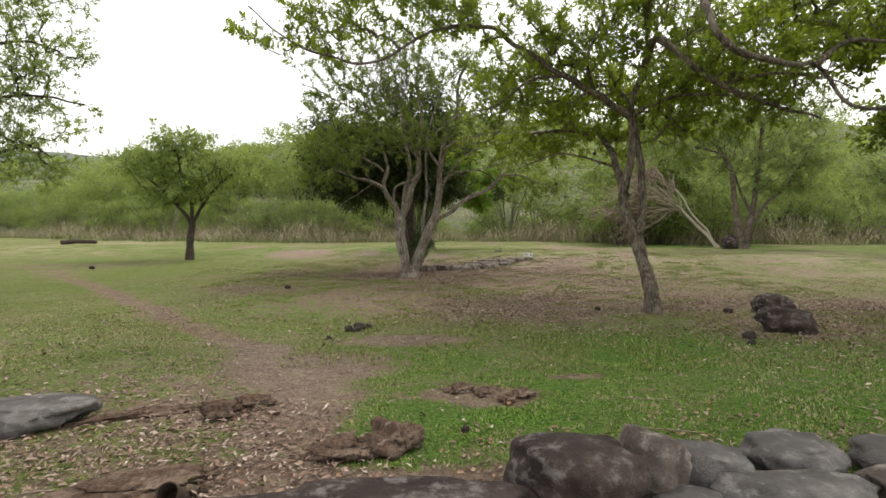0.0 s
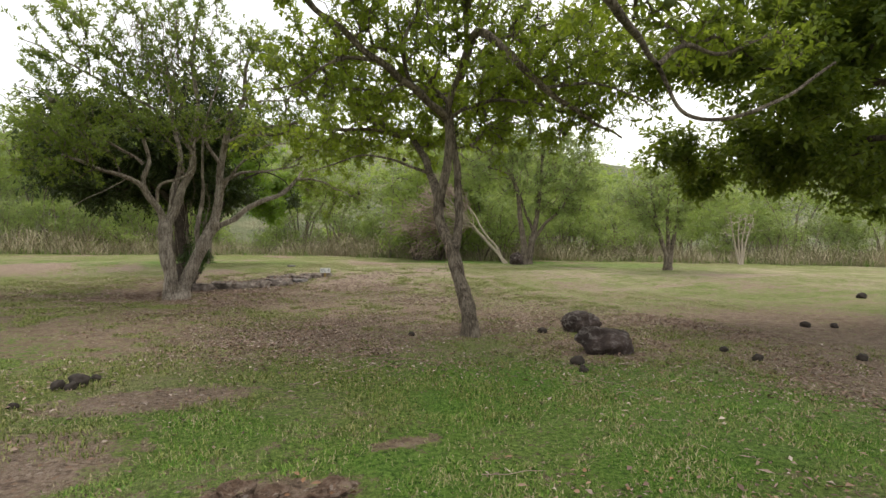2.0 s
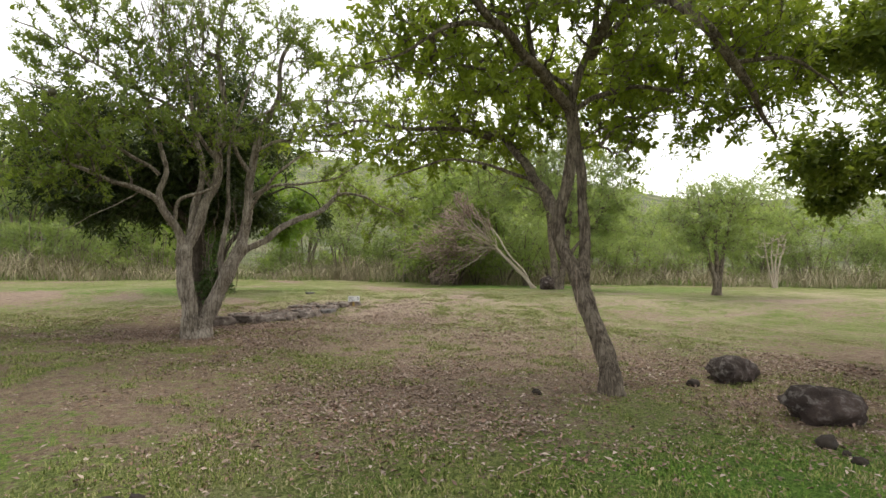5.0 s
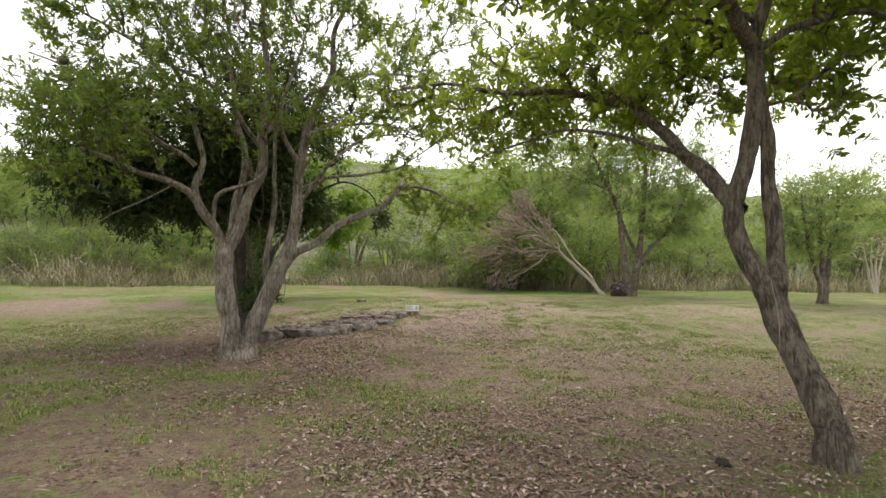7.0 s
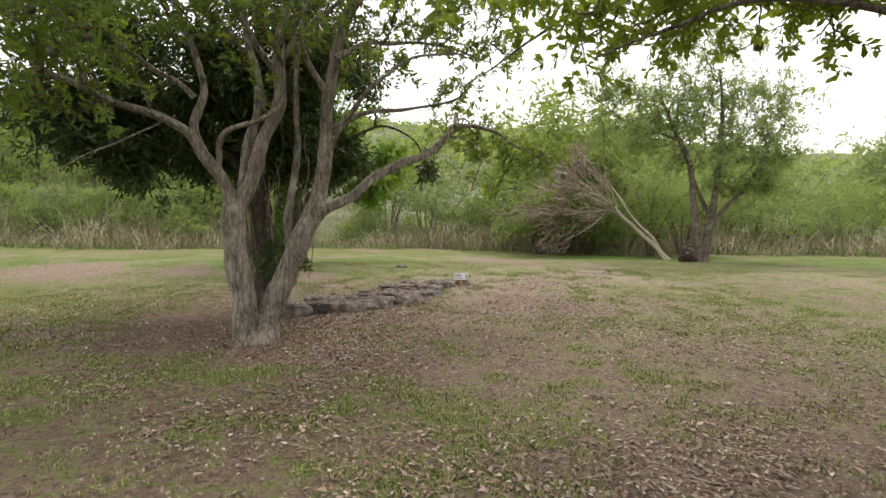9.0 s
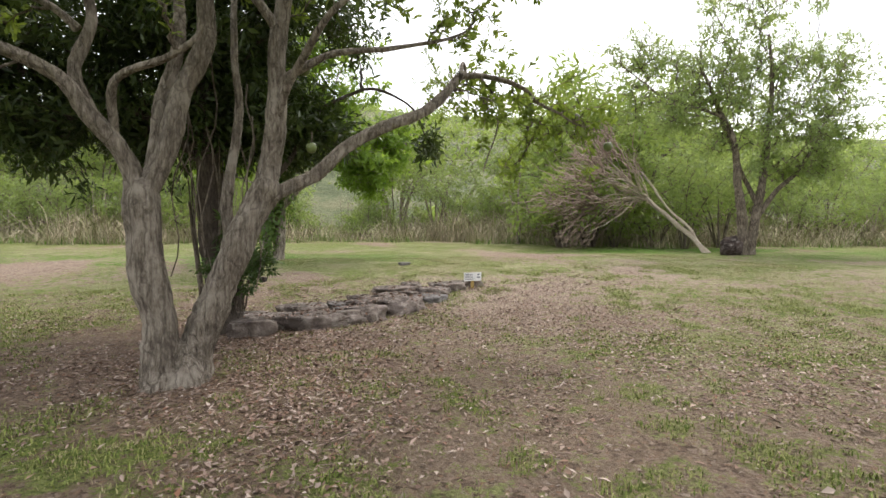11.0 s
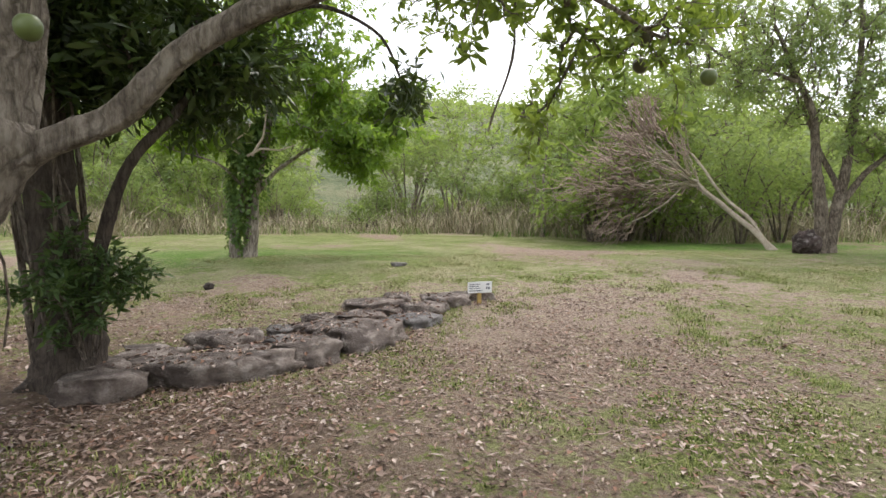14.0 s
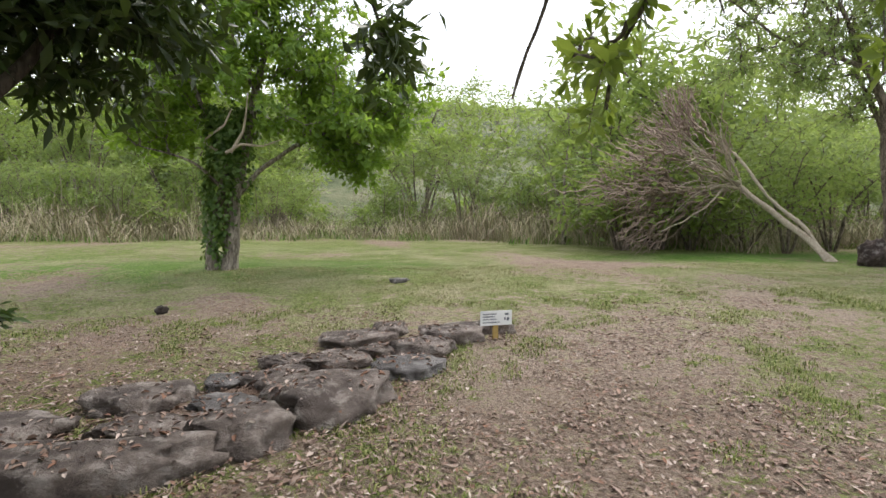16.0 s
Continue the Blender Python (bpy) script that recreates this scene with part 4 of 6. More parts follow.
b_limbs += [("limb", [(3.6, 9.5, 4.2), (4.2, 9.2, 4.7), (4.9, 9.0, 5.0), (5.6, 8.9, 5.1)], 0.04, 0.012, 0)]
b_limbs += [("limb", [(3.6, 9.5, 4.1), (3.5, 8.8, 4.5), (3.55, 8.2, 4.25), (3.76, 7.9, 3.85), (4.1, 7.95, 3.65), (4.6, 8.1, 3.5), (5.5, 8.6, 3.4), (6.5, 9.1, 3.33)], 0.085, 0.018, 0)]
b_limbs += [("limb", [(4.2, 8.0, 3.62), (4.9, 7.9, 3.75), (5.8, 8.0, 3.7), (6.4, 8.2, 3.6)], 0.03, 0.01, 0)]
b_limbs += [("limb", [(3.65, 9.45, 5.0), (3.3, 8.2, 5.7), (3.0, 6.6, 5.5), (2.29, 4.36, 3.09), (3.97, 5.64, 3.2), (4.47, 5.74, 2.81), (4.9, 5.32, 2.81), (5.88, 5.19, 3.35)], 0.07, 0.016, 0)]
b_limbs += [("limb", [(3.97, 5.64, 3.2), (3.97 + 0.45, 5.64 + 0.1, 3.2 + 0.3), (3.97 + 1.1, 5.64 + 0.2, 3.2 + 0.35), (3.97 + 2.0, 5.64 + 0.3, 3.2 + 0.75)], 0.035, 0.014, 0)]
b_limbs += [("limb", [(3.45, 9.65, 3.7), (3.4, 10.3, 4.2), (3.6, 11.0, 4.6)], 0.04, 0.015, 0)]
b_blobs = []
b_blobs += [((1.4, 9.8, 4.0), (1.2, 0.8, 0.6), 90), ((2.9, 10.6, 4.2), (1.2, 1.0, 0.7), 90), ((4.9, 9.6, 5.2), (1.4, 1.1, 0.6), 90)]
b_blobs += [((2.0, 9.2, 4.5), (1.5, 1.1, 0.7), 130)]
b_blobs += [((3.4, 9.5, 5.0), (1.6, 1.3, 1.0), 190)]
b_blobs += [((4.6, 9.3, 4.3), (1.5, 1.0, 0.8), 120)]
b_blobs += [((0.3, 8.9, 4.9), (1.5, 0.9, 0.6), 100)]
b_blobs += [((-1.8, 8.6, 4.7), (1.5, 0.7, 0.6), 90)]
b_blobs += [((2.6, 11.4, 3.6), (1.3, 1.2, 0.6), 110)]
b_blobs += [((3.4, 11.2, 4.3), (1.2, 1.1, 0.7), 90)]
b_blobs += [((1.6, 9.6, 3.6), (1.0, 0.7, 0.35), 45)]
b_blobs += [((5.3, 9.2, 3.4), (0.9, 0.7, 0.4), 50)]
b_blobs += [((3.5, 9.4, 6.1), (1.8, 1.3, 0.6), 90)]
b_blobs += [((1.0, 8.9, 5.6), (2.0, 1.1, 0.5), 80)]
b_blobs += [((4.8, 10.2, 4.2), (1.4, 1.1, 0.7), 100)]
b_blobs += [((4.3, 12.0, 4.3), (1.5, 1.0, 0.6), 90)]
b_blobs += [((2.6, 12.8, 4.0), (1.2, 0.9, 0.5), 70)]
b_blobs += [((4.4, 9.7, 3.2), (0.9, 0.7, 0.35), 36)]
b_blobs += [((5.8, 9.8, 4.4), (1.2, 0.9, 0.7), 70)]
b_blobs += [((-0.6, 8.8, 5.6), (2.2, 0.9, 0.45), 70)]
b_blobs += [((2.4, 12.2, 3.3), (1.4, 0.9, 0.4), 80)]
b_blobs += [((3.7, 11.8, 3.4), (1.1, 0.8, 0.4), 60)]
b_blobs += [((1.2, 12.0, 3.3), (0.9, 0.7, 0.4), 50)]
b_blobs += [((4.6, 11.0, 3.9), (1.2, 1.0, 0.7), 80)]
b_blobs += [((4.3, 8.0, 4.1), (1.1, 0.7, 0.6), 80)]
b_blobs += [((5.6, 8.6, 3.7), (1.2, 0.8, 0.5), 80)]
b_blobs += [((4.2, 6.0, 4.2), (1.4, 0.8, 0.6), 80)]
b_blobs += [((5.8, 6.3, 3.9), (1.2, 0.7, 0.5), 50)]
b_blobs += [((2.6, 6.6, 5.4), (1.6, 1.2, 0.5), 70)]
b_blobs += [((6.7, 9.3, 4.6), (1.3, 0.9, 0.7), 100)]
b_blobs += [((5.3, 11.4, 4.7), (1.2, 1.0, 0.7), 90)]
b_blobs += [((5.4, 8.8, 4.9), (1.3, 0.9, 0.6), 90)]
tree_b, b_paths = tree("calabash_tree", B, "leaning calabash tree with a cracked, twice-forked grey trunk", "tree", b_limbs, b_blobs,
                       M_LEAF_B, M_BARK_GREY, spread=0.014, size=(0.115, 0.042), seed=8, twig=0.006, droop=0.05, arch=0.05, flute=0.17, start=0.12, thick=0.86, whip=0.4, fill=0.84, root=(3.5, 9.7, 3.0),
                       knots=9, pull=0.5, brushy=dict(gap=0.055, whorl=4, rate=3.4, side=(0.2, 0.65)))
hang_fruit(tree_b, B, b_paths, 14, 9, 4.3, 2.8)

V, F = twigs(curve([(3.42, 9.5, 1.45), (3.36, 9.38, 1.1), (3.33, 9.36, 0.75), (3.34, 9.35, 0.4)], 0.1)[None], np.array([0.004]), np.array([0.003]), 5)
piece("strand", npmesh("strand", V - B, F, M_TWIG_DEAD, True), tree_b, "thin dry hanging strand")

# the dark mango tree behind it, its trunk wrapped in vines and ferns
Mg = np.array((-0.82, 17.95, 0.0))
m_limbs = []
m_limbs += [("trunk", [(-0.85, 17.95, -0.05), (-0.85, 17.95, 0.6), (-0.95, 18.0, 1.4), (-1.0, 18.05, 2.2), (-1.05, 18.1, 3.2), (-1.0, 18.2, 4.6), (-0.9, 18.2, 6.0)], 0.24, 0.05, 0.6)]
m_limbs += [("limb", [(-0.75, 17.9, 0.0), (-0.62, 17.85, 0.7), (-0.45, 17.8, 1.4), (-0.1, 17.9, 2.1), (0.4, 18.2, 2.9), (1.1, 18.4, 3.4), (1.75, 18.35, 3.2), (2.0, 18.3, 2.75)], 0.07, 0.012, 0.3)]
m_limbs += [("limb", [(-1.0, 18.05, 2.2), (-1.7, 18.0, 2.8), (-2.6, 18.0, 3.2), (-3.6, 18.1, 3.3)], 0.09, 0.03, 0)]
m_limbs += [("limb", [(-1.04, 18.1, 3.0), (-1.5, 17.7, 3.7), (-2.2, 17.4, 4.4)], 0.07, 0.025, 0)]
m_limbs += [("limb", [(-1.0, 18.15, 3.6), (-0.3, 18.6, 4.3), (0.4, 19.0, 4.8)], 0.06, 0.025, 0)]
m_blobs = []
m_blobs += [((-2.9, 18.0, 2.9), (1.5, 1.2, 0.95), 300)]
m_blobs += [((-1.7, 17.8, 3.9), (1.7, 1.3, 1.2), 380)]
m_blobs += [((-0.9, 18.6, 3.6), (1.4, 1.2, 0.8), 200)]
m_blobs += [((-0.2, 17.4, 4.4), (1.3, 1.0, 0.8), 140)]
m_blobs += [((-0.7, 18.2, 3.0), (1.2, 1.0, 0.9), 120)]
m_blobs += [((0.3, 18.6, 4.4), (1.4, 1.2, 1.0), 110)]
m_blobs += [((-0.4, 18.2, 2.75), (1.1, 0.9, 0.6), 150)]
m_blobs += [((-1.6, 18.6, 2.7), (1.2, 1.0, 0.6), 140)]
m_blobs += [((0.15, 18.5, 2.75), (0.75, 0.7, 0.55), 110)]
m_blobs += [((-0.9, 18.2, 5.6), (1.6, 1.4, 1.1), 160)]
m_blobs += [((-3.75, 17.9, 3.2), (0.9, 1.1, 0.85), 210), ((-3.2, 17.9, 4.5), (1.3, 1.2, 0.9), 230)]
m_blobs += [((2.02, 18.3, 2.6), (0.26, 0.26, 0.22), 14)]
tree_m, m_paths = tree("mango_tree", Mg, "dark dense mango tree with a vine-wrapped trunk", "tree", m_limbs, m_blobs, M_LEAF_MANGO, M_BARK_DARK,
                       per=27, spread=0.1, size=(0.16, 0.046), seed=12, droop=0.5, six=False, flat=0.2)
r = np.random.default_rng(21)
vp, s = [], np.linspace(0, 1, 14)
for q in range(14):
    turn, rad = r.uniform(0, 6.3), 0.2 + 0.05 * s
    a = turn + s * r.uniform(-2.5, 2.5)
    vp.append(np.stack([-0.87 - 0.12 * s + rad * np.cos(a), 17.95 + 0.08 * s + rad * np.sin(a), s * r.uniform(1.4, 3.0)], -1))
for p in vp:
    V, F = twigs(p[None], r.uniform(0.012, 0.03, 1), np.array([0.008]), 6)
    piece("vine", npmesh("vine", V - Mg, F, M_BARK_GREY, True), tree_m, "ropy vine round the trunk")


def leafy_shrub(name, base, label, height, radius, n, leaf, size, seed, per=26, stems=7, group="", category="shrub"):
    r = np.random.default_rng(seed)
    base = np.array(base, float)
    limbs = []
    for q in range(stems):
        a, l = r.uniform(0, 6.3), r.uniform(0.5, 1.0)
        tip = base + np.array([math.cos(a) * radius * 0.7 * l, math.sin(a) * radius * 0.7 * l, height * 0.75 * l])
        limbs.append(("stem", [base + np.array([0.04 * math.cos(a), 0.04 * math.sin(a), -0.03]), (base + tip) / 2 + np.array([0, 0, 0.12 * height]), tip], 0.012, 0.006, 0))
    return tree(name, base, label, category, limbs, [((base[0], base[1], base[2] + height * 0.6), (radius, radius, height * 0.45), n)], leaf, M_BARK_GREY,
                per=per, spread=0.03, size=size, seed=seed, twig=0.003, droop=0.15, arch=0.1, six=False, group=group)


leafy_shrub("fern_shrub", (-0.58, 17.66, 0.3), "dark green ferny shrub at the foot of the mango tree", 0.95, 0.55, 150, M_LEAF_FERN, (0.1, 0.03), 23)

# the ivy-clad tree on the far lawn
I = np.array((-0.72, 25.8, float(ground_z(-0.72, 25.8))))
i_limbs = []
i_limbs += [("trunk", [(-0.55, 25.8, 0.25), (-0.5, 25.8, 0.9), (-0.45, 25.8, 1.6), (-0.3, 25.8, 2.3), (-0.15, 25.9, 3.2), (0.1, 26, 4.4), (0.4, 26, 5.6)], 0.2, 0.05, 0.35)]
i_limbs += [("limb", [(-0.85, 25.75, 0.25), (-0.85, 25.75, 0.9), (-0.75, 25.8, 1.6), (-0.6, 25.8, 2.3), (-0.9, 25.8, 3.2), (-1.3, 25.8, 4.3)], 0.15, 0.04, 0.35)]
i_limbs += [("limb", [(-0.45, 25.8, 1.7), (0.2, 25.7, 2.4), (1.0, 25.6, 2.9), (2.0, 25.6, 3.3), (2.9, 25.6, 3.5)], 0.07, 0.02, 0)]
i_limbs += [("limb", [(-0.7, 25.8, 2.0), (-1.3, 25.6, 2.5), (-2.1, 25.5, 2.7)], 0.05, 0.015, 0)]
i_blobs = [((1.6, 25.7, 3.3), (1.7, 1.3, 0.8), 190), ((0.6, 25.9, 4.6), (1.9, 1.6, 1.2), 210), ((-1.3, 25.8, 4.3), (1.5, 1.3, 1.2), 160), ((-1.8, 25.7, 3.0), (1.0, 1.0, 0.6), 70),
           ((0.2, 26, 6.0), (2.0, 1.6, 1.0), 150), ((1.9, 25.6, 2.6), (1.0, 0.9, 0.45), 70), ((2.8, 25.6, 3.9), (0.8, 0.8, 0.5), 50)]
tree_i, _ = tree("ivy_clad_tree", I, "bright green tree with two ivy-clad trunks on the far lawn", "tree", i_limbs, i_blobs, M_LEAF_IVY, M_BARK_PALE,
                 spread=0.06, size=(0.17, 0.075), thick=0.8, fill=1.15, seed=14, droop=0.3, knots=7, pull=0.45, twig=0.007, start=0.2,
                 brushy=dict(gap=0.085, whorl=5, rate=4.2, side=(0.25, 0.7), flat=0.8, rise=-0.05, at=0.5))
r = np.random.default_rng(15)
n = 5200
a, h = r.uniform(0, 6.3, n), r.uniform(0, 1, n) ** 0.6 * 3.1 + 0.1
side = r.random(n) < 0.78
cx = np.where(side, -0.85 + 0.1 * h, -0.55 + 0.1 * h)
girth = 0.15 + 0.05 * h
P = np.stack([cx + girth * np.cos(a), 25.78 + girth * np.sin(a), 0.3 + h], -1) + r.normal(0, 0.06, (n, 3))
keep = (np.sin(P[:, 2] * 4 + a * 2) > -0.5) & (side | (h > 1.1))
P, a = P[keep], a[keep]
D = np.stack([np.cos(a) * 0.5, np.sin(a) * 0.5, np.full(len(a), -0.8)], -1) + r.normal(0, 0.3, (len(a), 3))
V, F = leaves(P, D, np.stack([np.cos(a), np.sin(a), 0 * a + 0.4], -1), r.uniform(0.07, 0.13, len(a)), r.uniform(0.06, 0.11, len(a)))
piece("ivy", npmesh("ivy", V - I, F, M_LEAF_VINE), tree_i, "ivy leaves on the trunks")
V, F = twigs(np.array([[(-0.5, 25.45, 2.6), (-0.2, 25.3, 2.75), (0.2, 25.25, 2.72), (0.55, 25.2, 2.85)], [(-0.6, 25.5, 2.6), (-0.9, 25.4, 2.8), (-0.5, 25.35, 3.1), (-0.35, 25.3, 3.4)],
                       [(-0.4, 25.4, 2.6), (-0.15, 25.3, 3.0), (-0.1, 25.3, 3.3), (-0.05, 25.25, 3.7)]]), np.full(3, 0.035), np.full(3, 0.012), 6)
piece("dead_branch", npmesh("dead_branch", V - I, F, M_BARK_DEAD, True), tree_i, "bare bleached branch stubs")

# the tree by the black rock
C = np.array((14.2, 25.0, float(ground_z(14.2, 25.0))))
c_limbs = []
c_limbs += [("trunk", [(14.1, 25, 0.3), (14.05, 25, 1.2), (13.85, 25, 2.4), (13.6, 25, 4.0), (13.1, 25.2, 5.2), (12.5, 25.2, 6.2)], 0.19, 0.04, 0.35)]
c_limbs += [("trunk", [(14.35, 25.05, 0.3), (14.45, 25, 1.2), (14.7, 25, 2.4), (14.9, 25, 4.0), (15.0, 25, 6.0), (14.8, 25, 7.5)], 0.17, 0.04, 0.35)]
c_limbs += [("limb", [(14.5, 25, 1.5), (15.2, 24.9, 2.4), (16.2, 24.8, 3.4), (17.0, 24.8, 4.8)], 0.1, 0.03, 0)]
c_limbs += [("limb", [(13.3, 25.1, 4.8), (12.2, 25.2, 5.1), (11.0, 25.2, 5.4), (9.6, 25.2, 6.2)], 0.06, 0.015, 0)]
c_limbs += [("limb", [(14.6, 25, 2.0), (14.2, 25.5, 3.5), (13.8, 26, 5.4), (14, 26.2, 7)], 0.08, 0.02, 0)]
c_blobs = []
c_blobs += [((15.8, 24.9, 4.6), (2.2, 1.7, 1.4), 260)]
c_blobs += [((14.4, 25.1, 6.6), (2.6, 1.8, 1.4), 240)]
c_blobs += [((12.0, 25.2, 6.3), (2.2, 1.4, 0.9), 150)]
c_blobs += [((10.2, 25.2, 6.5), (1.6, 1.2, 0.7), 80)]
c_blobs += [((17.0, 24.8, 6.4), (2.0, 1.6, 1.2), 160)]
c_blobs += [((16.6, 24.8, 3.4), (1.3, 1.1, 0.7), 90)]
c_blobs += [((13.6, 25.6, 4.2), (1.2, 1.0, 0.9), 80)]
c_blobs += [((14, 25, 8.3), (2.4, 1.8, 0.8), 90)]
c_blobs += [((11.3, 25.2, 5.0), (1.8, 1.2, 0.8), 140)]
c_blobs += [((13.0, 25.1, 5.6), (1.4, 1.2, 0.9), 110)]
c_blobs += [((15.6, 24.9, 3.2), (1.4, 1.0, 0.7), 90)]
c_blobs += [((17.5, 24.8, 4.6), (1.5, 1.2, 0.9), 100)]
tree_c, _ = tree("shade_tree", C, "grey-green small-leaved tree with two trunks by a black rock", "tree", c_limbs, c_blobs, M_LEAF_SCRUB, M_BARK_GREY,
                 spread=0.04, size=(0.15, 0.05), whip=0.3, fill=1.1, seed=17, droop=0.4, knots=7, pull=0.4, twig=0.008, start=0.15,
                 brushy=dict(gap=0.08, whorl=3, rate=3.6, side=(0.3, 0.9), flat=0.2, rise=-0.12, at=0.5))

# a low tree on the open lawn, with basal stems
Dd = np.array((18.3, 19.7, float(ground_z(18.3, 19.7))))
d_limbs = [("trunk", [(18.2 + 0.12 * q, 19.7, 0.3), (18.2 + 0.16 * q, 19.7 + 0.05 * q, 1.0), (18.15 + 0.38 * q, 19.7, 1.7), (18.1 + 0.9 * q, 19.7 + 0.2 * q, 2.7), (18.2 + 1.3 * q, 19.7 + 0.2 * q, 4.2)], 0.12, 0.03, 0.3)
           for q in (-1.0, 0.0, 0.9)]
d_blobs = [((16.6, 19.6, 3.5), (1.9, 1.6, 0.9), 150), ((18.4, 19.7, 4.4), (2.1, 1.8, 1.1), 200), ((20.2, 19.8, 3.8), (2.0, 1.6, 1.0), 150), ((18.3, 19.7, 2.7), (1.8, 1.4, 0.7), 130), ((17.0, 19.6, 2.5), (1.0, 0.9, 0.5), 60)]
tree("lawn_tree", Dd, "low spreading tree with three stems on the open lawn", "tree", d_limbs, d_blobs, M_LEAF_SCRUB, M_BARK_GREY, spread=0.05, size=(0.16, 0.056), seed=19, fill=1.15, knots=7, pull=0.4, start=0.15, whip=0.3,
     brushy=dict(gap=0.09, whorl=3, rate=3.4, side=(0.3, 0.8), at=0.5))

# a small round tree standing alone
E = np.array((-11.2, 24.0, float(ground_z(-11.2, 24.0))))
e_limbs = [("trunk", [(-11.18, 24, -0.05), (-11.15, 24, 0.8), (-11.04, 24, 1.5), (-11.05, 24, 1.7)], 0.16, 0.14, 0.35),
           ("limb", [(-11.05, 24, 1.6), (-11.4, 24, 2.1), (-12.0, 24, 2.8), (-13.0, 24, 3.7)], 0.09, 0.03, 0), ("limb", [(-11.05, 24, 1.6), (-10.75, 24, 2.1), (-10.2, 24, 2.9), (-9.3, 24, 3.8)], 0.09, 0.03, 0),
           ("limb", [(-11.05, 24, 1.65), (-11.1, 24.1, 2.6), (-11.5, 24.1, 3.8), (-11.7, 24.1, 5.2)], 0.08, 0.03, 0)]
e_blobs = [((-12.9, 24, 4.2), (1.7, 1.6, 1.0), 190), ((-11.5, 24, 5.1), (1.6, 1.5, 0.9), 190), ((-9.8, 24, 4.0), (1.6, 1.5, 0.9), 170), ((-11.2, 24, 3.1), (2.0, 1.6, 0.8), 190), ((-12.4, 24, 2.7), (1.2, 1.2, 0.5), 60)]
tree("lawn_tree", E, "small round-crowned tree standing alone on dry grass", "tree", e_limbs, e_blobs, M_LEAF_GREY, M_BARK_DARK, spread=0.05, size=(0.17, 0.068), seed=25, fill=1.5, knots=7, pull=0.4, start=0.15, whip=0.3,
     brushy=dict(gap=0.09, whorl=3, rate=3.6, side=(0.3, 0.8), flat=0.7, at=0.5))

# the large broad-leaved tree whose boughs hang over the lawn
G = np.array((12.6, 5.4, 0.0))
g_limbs = []
g_limbs += [("trunk", [(12.6, 5.4, -0.1), (12.5, 5.45, 1.2), (12.3, 5.5, 2.6), (12.2, 5.6, 4.2), (12.3, 5.7, 6.0), (12.2, 5.8, 8)], 0.38, 0.12, 0.4)]
g_limbs += [("limb", [(12.25, 5.55, 3.2), (11.0, 6.6, 4.0), (9.4, 7.4, 4.3), (8.2, 7.9, 4.4)], 0.15, 0.04, 0)]
g_limbs += [("limb", [(12.3, 5.5, 2.8), (11.6, 7.4, 3.5), (10.6, 9.2, 3.4), (9.7, 10.3, 2.9)], 0.13, 0.03, 0)]
g_limbs += [("limb", [(12.25, 5.55, 3.4), (13.6, 7.6, 4.2), (14.6, 9.4, 3.6), (15, 10.2, 2.8)], 0.13, 0.03, 0)]
g_limbs += [("limb", [(12.2, 5.6, 4.6), (10.5, 5.0, 6.2), (8.2, 5.0, 6.8), (5.5, 5.5, 6.4), (3.6, 6.2, 5.6)], 0.13, 0.03, 0)]
g_limbs += [("limb", [(12.3, 5.7, 5.6), (10.5, 8.0, 6.6), (8.5, 9.2, 6.4)], 0.1, 0.03, 0)]
# unseen high bough and two leaf masses, added to shade the near lawn
g_limbs += [("limb", [(12.2, 5.6, 5.0), (10.0, 3.8, 6.8), (7.0, 2.6, 7.4), (4.2, 1.9, 7.3), (1.8, 1.6, 7.0)], 0.13, 0.03, 0)]
g_blobs = [((7.0, 2.4, 7.5), (3.0, 2.4, 0.8), 200), ((3.0, 1.8, 7.3), (2.8, 2.2, 0.8), 170)]
g_blobs += [((10.2, 9.0, 3.45), (1.7, 1.9, 1.2), 300)]
g_blobs += [((12.8, 8.6, 3.3), (2.2, 2.0, 1.4), 330)]
g_blobs += [((9.6, 7.0, 4.9), (2.0, 1.6, 1.1), 220)]
g_blobs += [((11.5, 9.3, 5.6), (3.0, 2.2, 1.2), 280)]
g_blobs += [((14.8, 9.4, 3.6), (1.6, 1.5, 1.2), 180)]
g_blobs += [((7.6, 8.4, 4.7), (1.7, 1.3, 0.8), 130)]
g_blobs += [((8.6, 9.8, 3.4), (1.0, 0.9, 0.7), 70)]
g_blobs += [((8.4, 7.2, 3.9), (1.0, 0.9, 0.7), 80)]
g_blobs += [((6.6, 5.6, 6.0), (2.2, 1.4, 0.7), 110)]
g_blobs += [((8.8, 8.0, 6.4), (2.4, 1.8, 0.8), 150)]
g_blobs += [((9.6, 10.3, 2.8), (0.7, 0.6, 0.5), 40), ((10.6, 7.6, 6.3), (3.0, 2.4, 0.9), 220)]
tree("broad_leaved_tree", G, "large dark broad-leaved tree with low boughs over the lawn", "tree", g_limbs, g_blobs, M_LEAF_BROAD, M_BARK_DARK,
     per=36, spread=0.085, size=(0.14, 0.07), fill=0.98, seed=29, six=False, droop=0.35, flat=0.7, thick=0.72, whip=0.2)

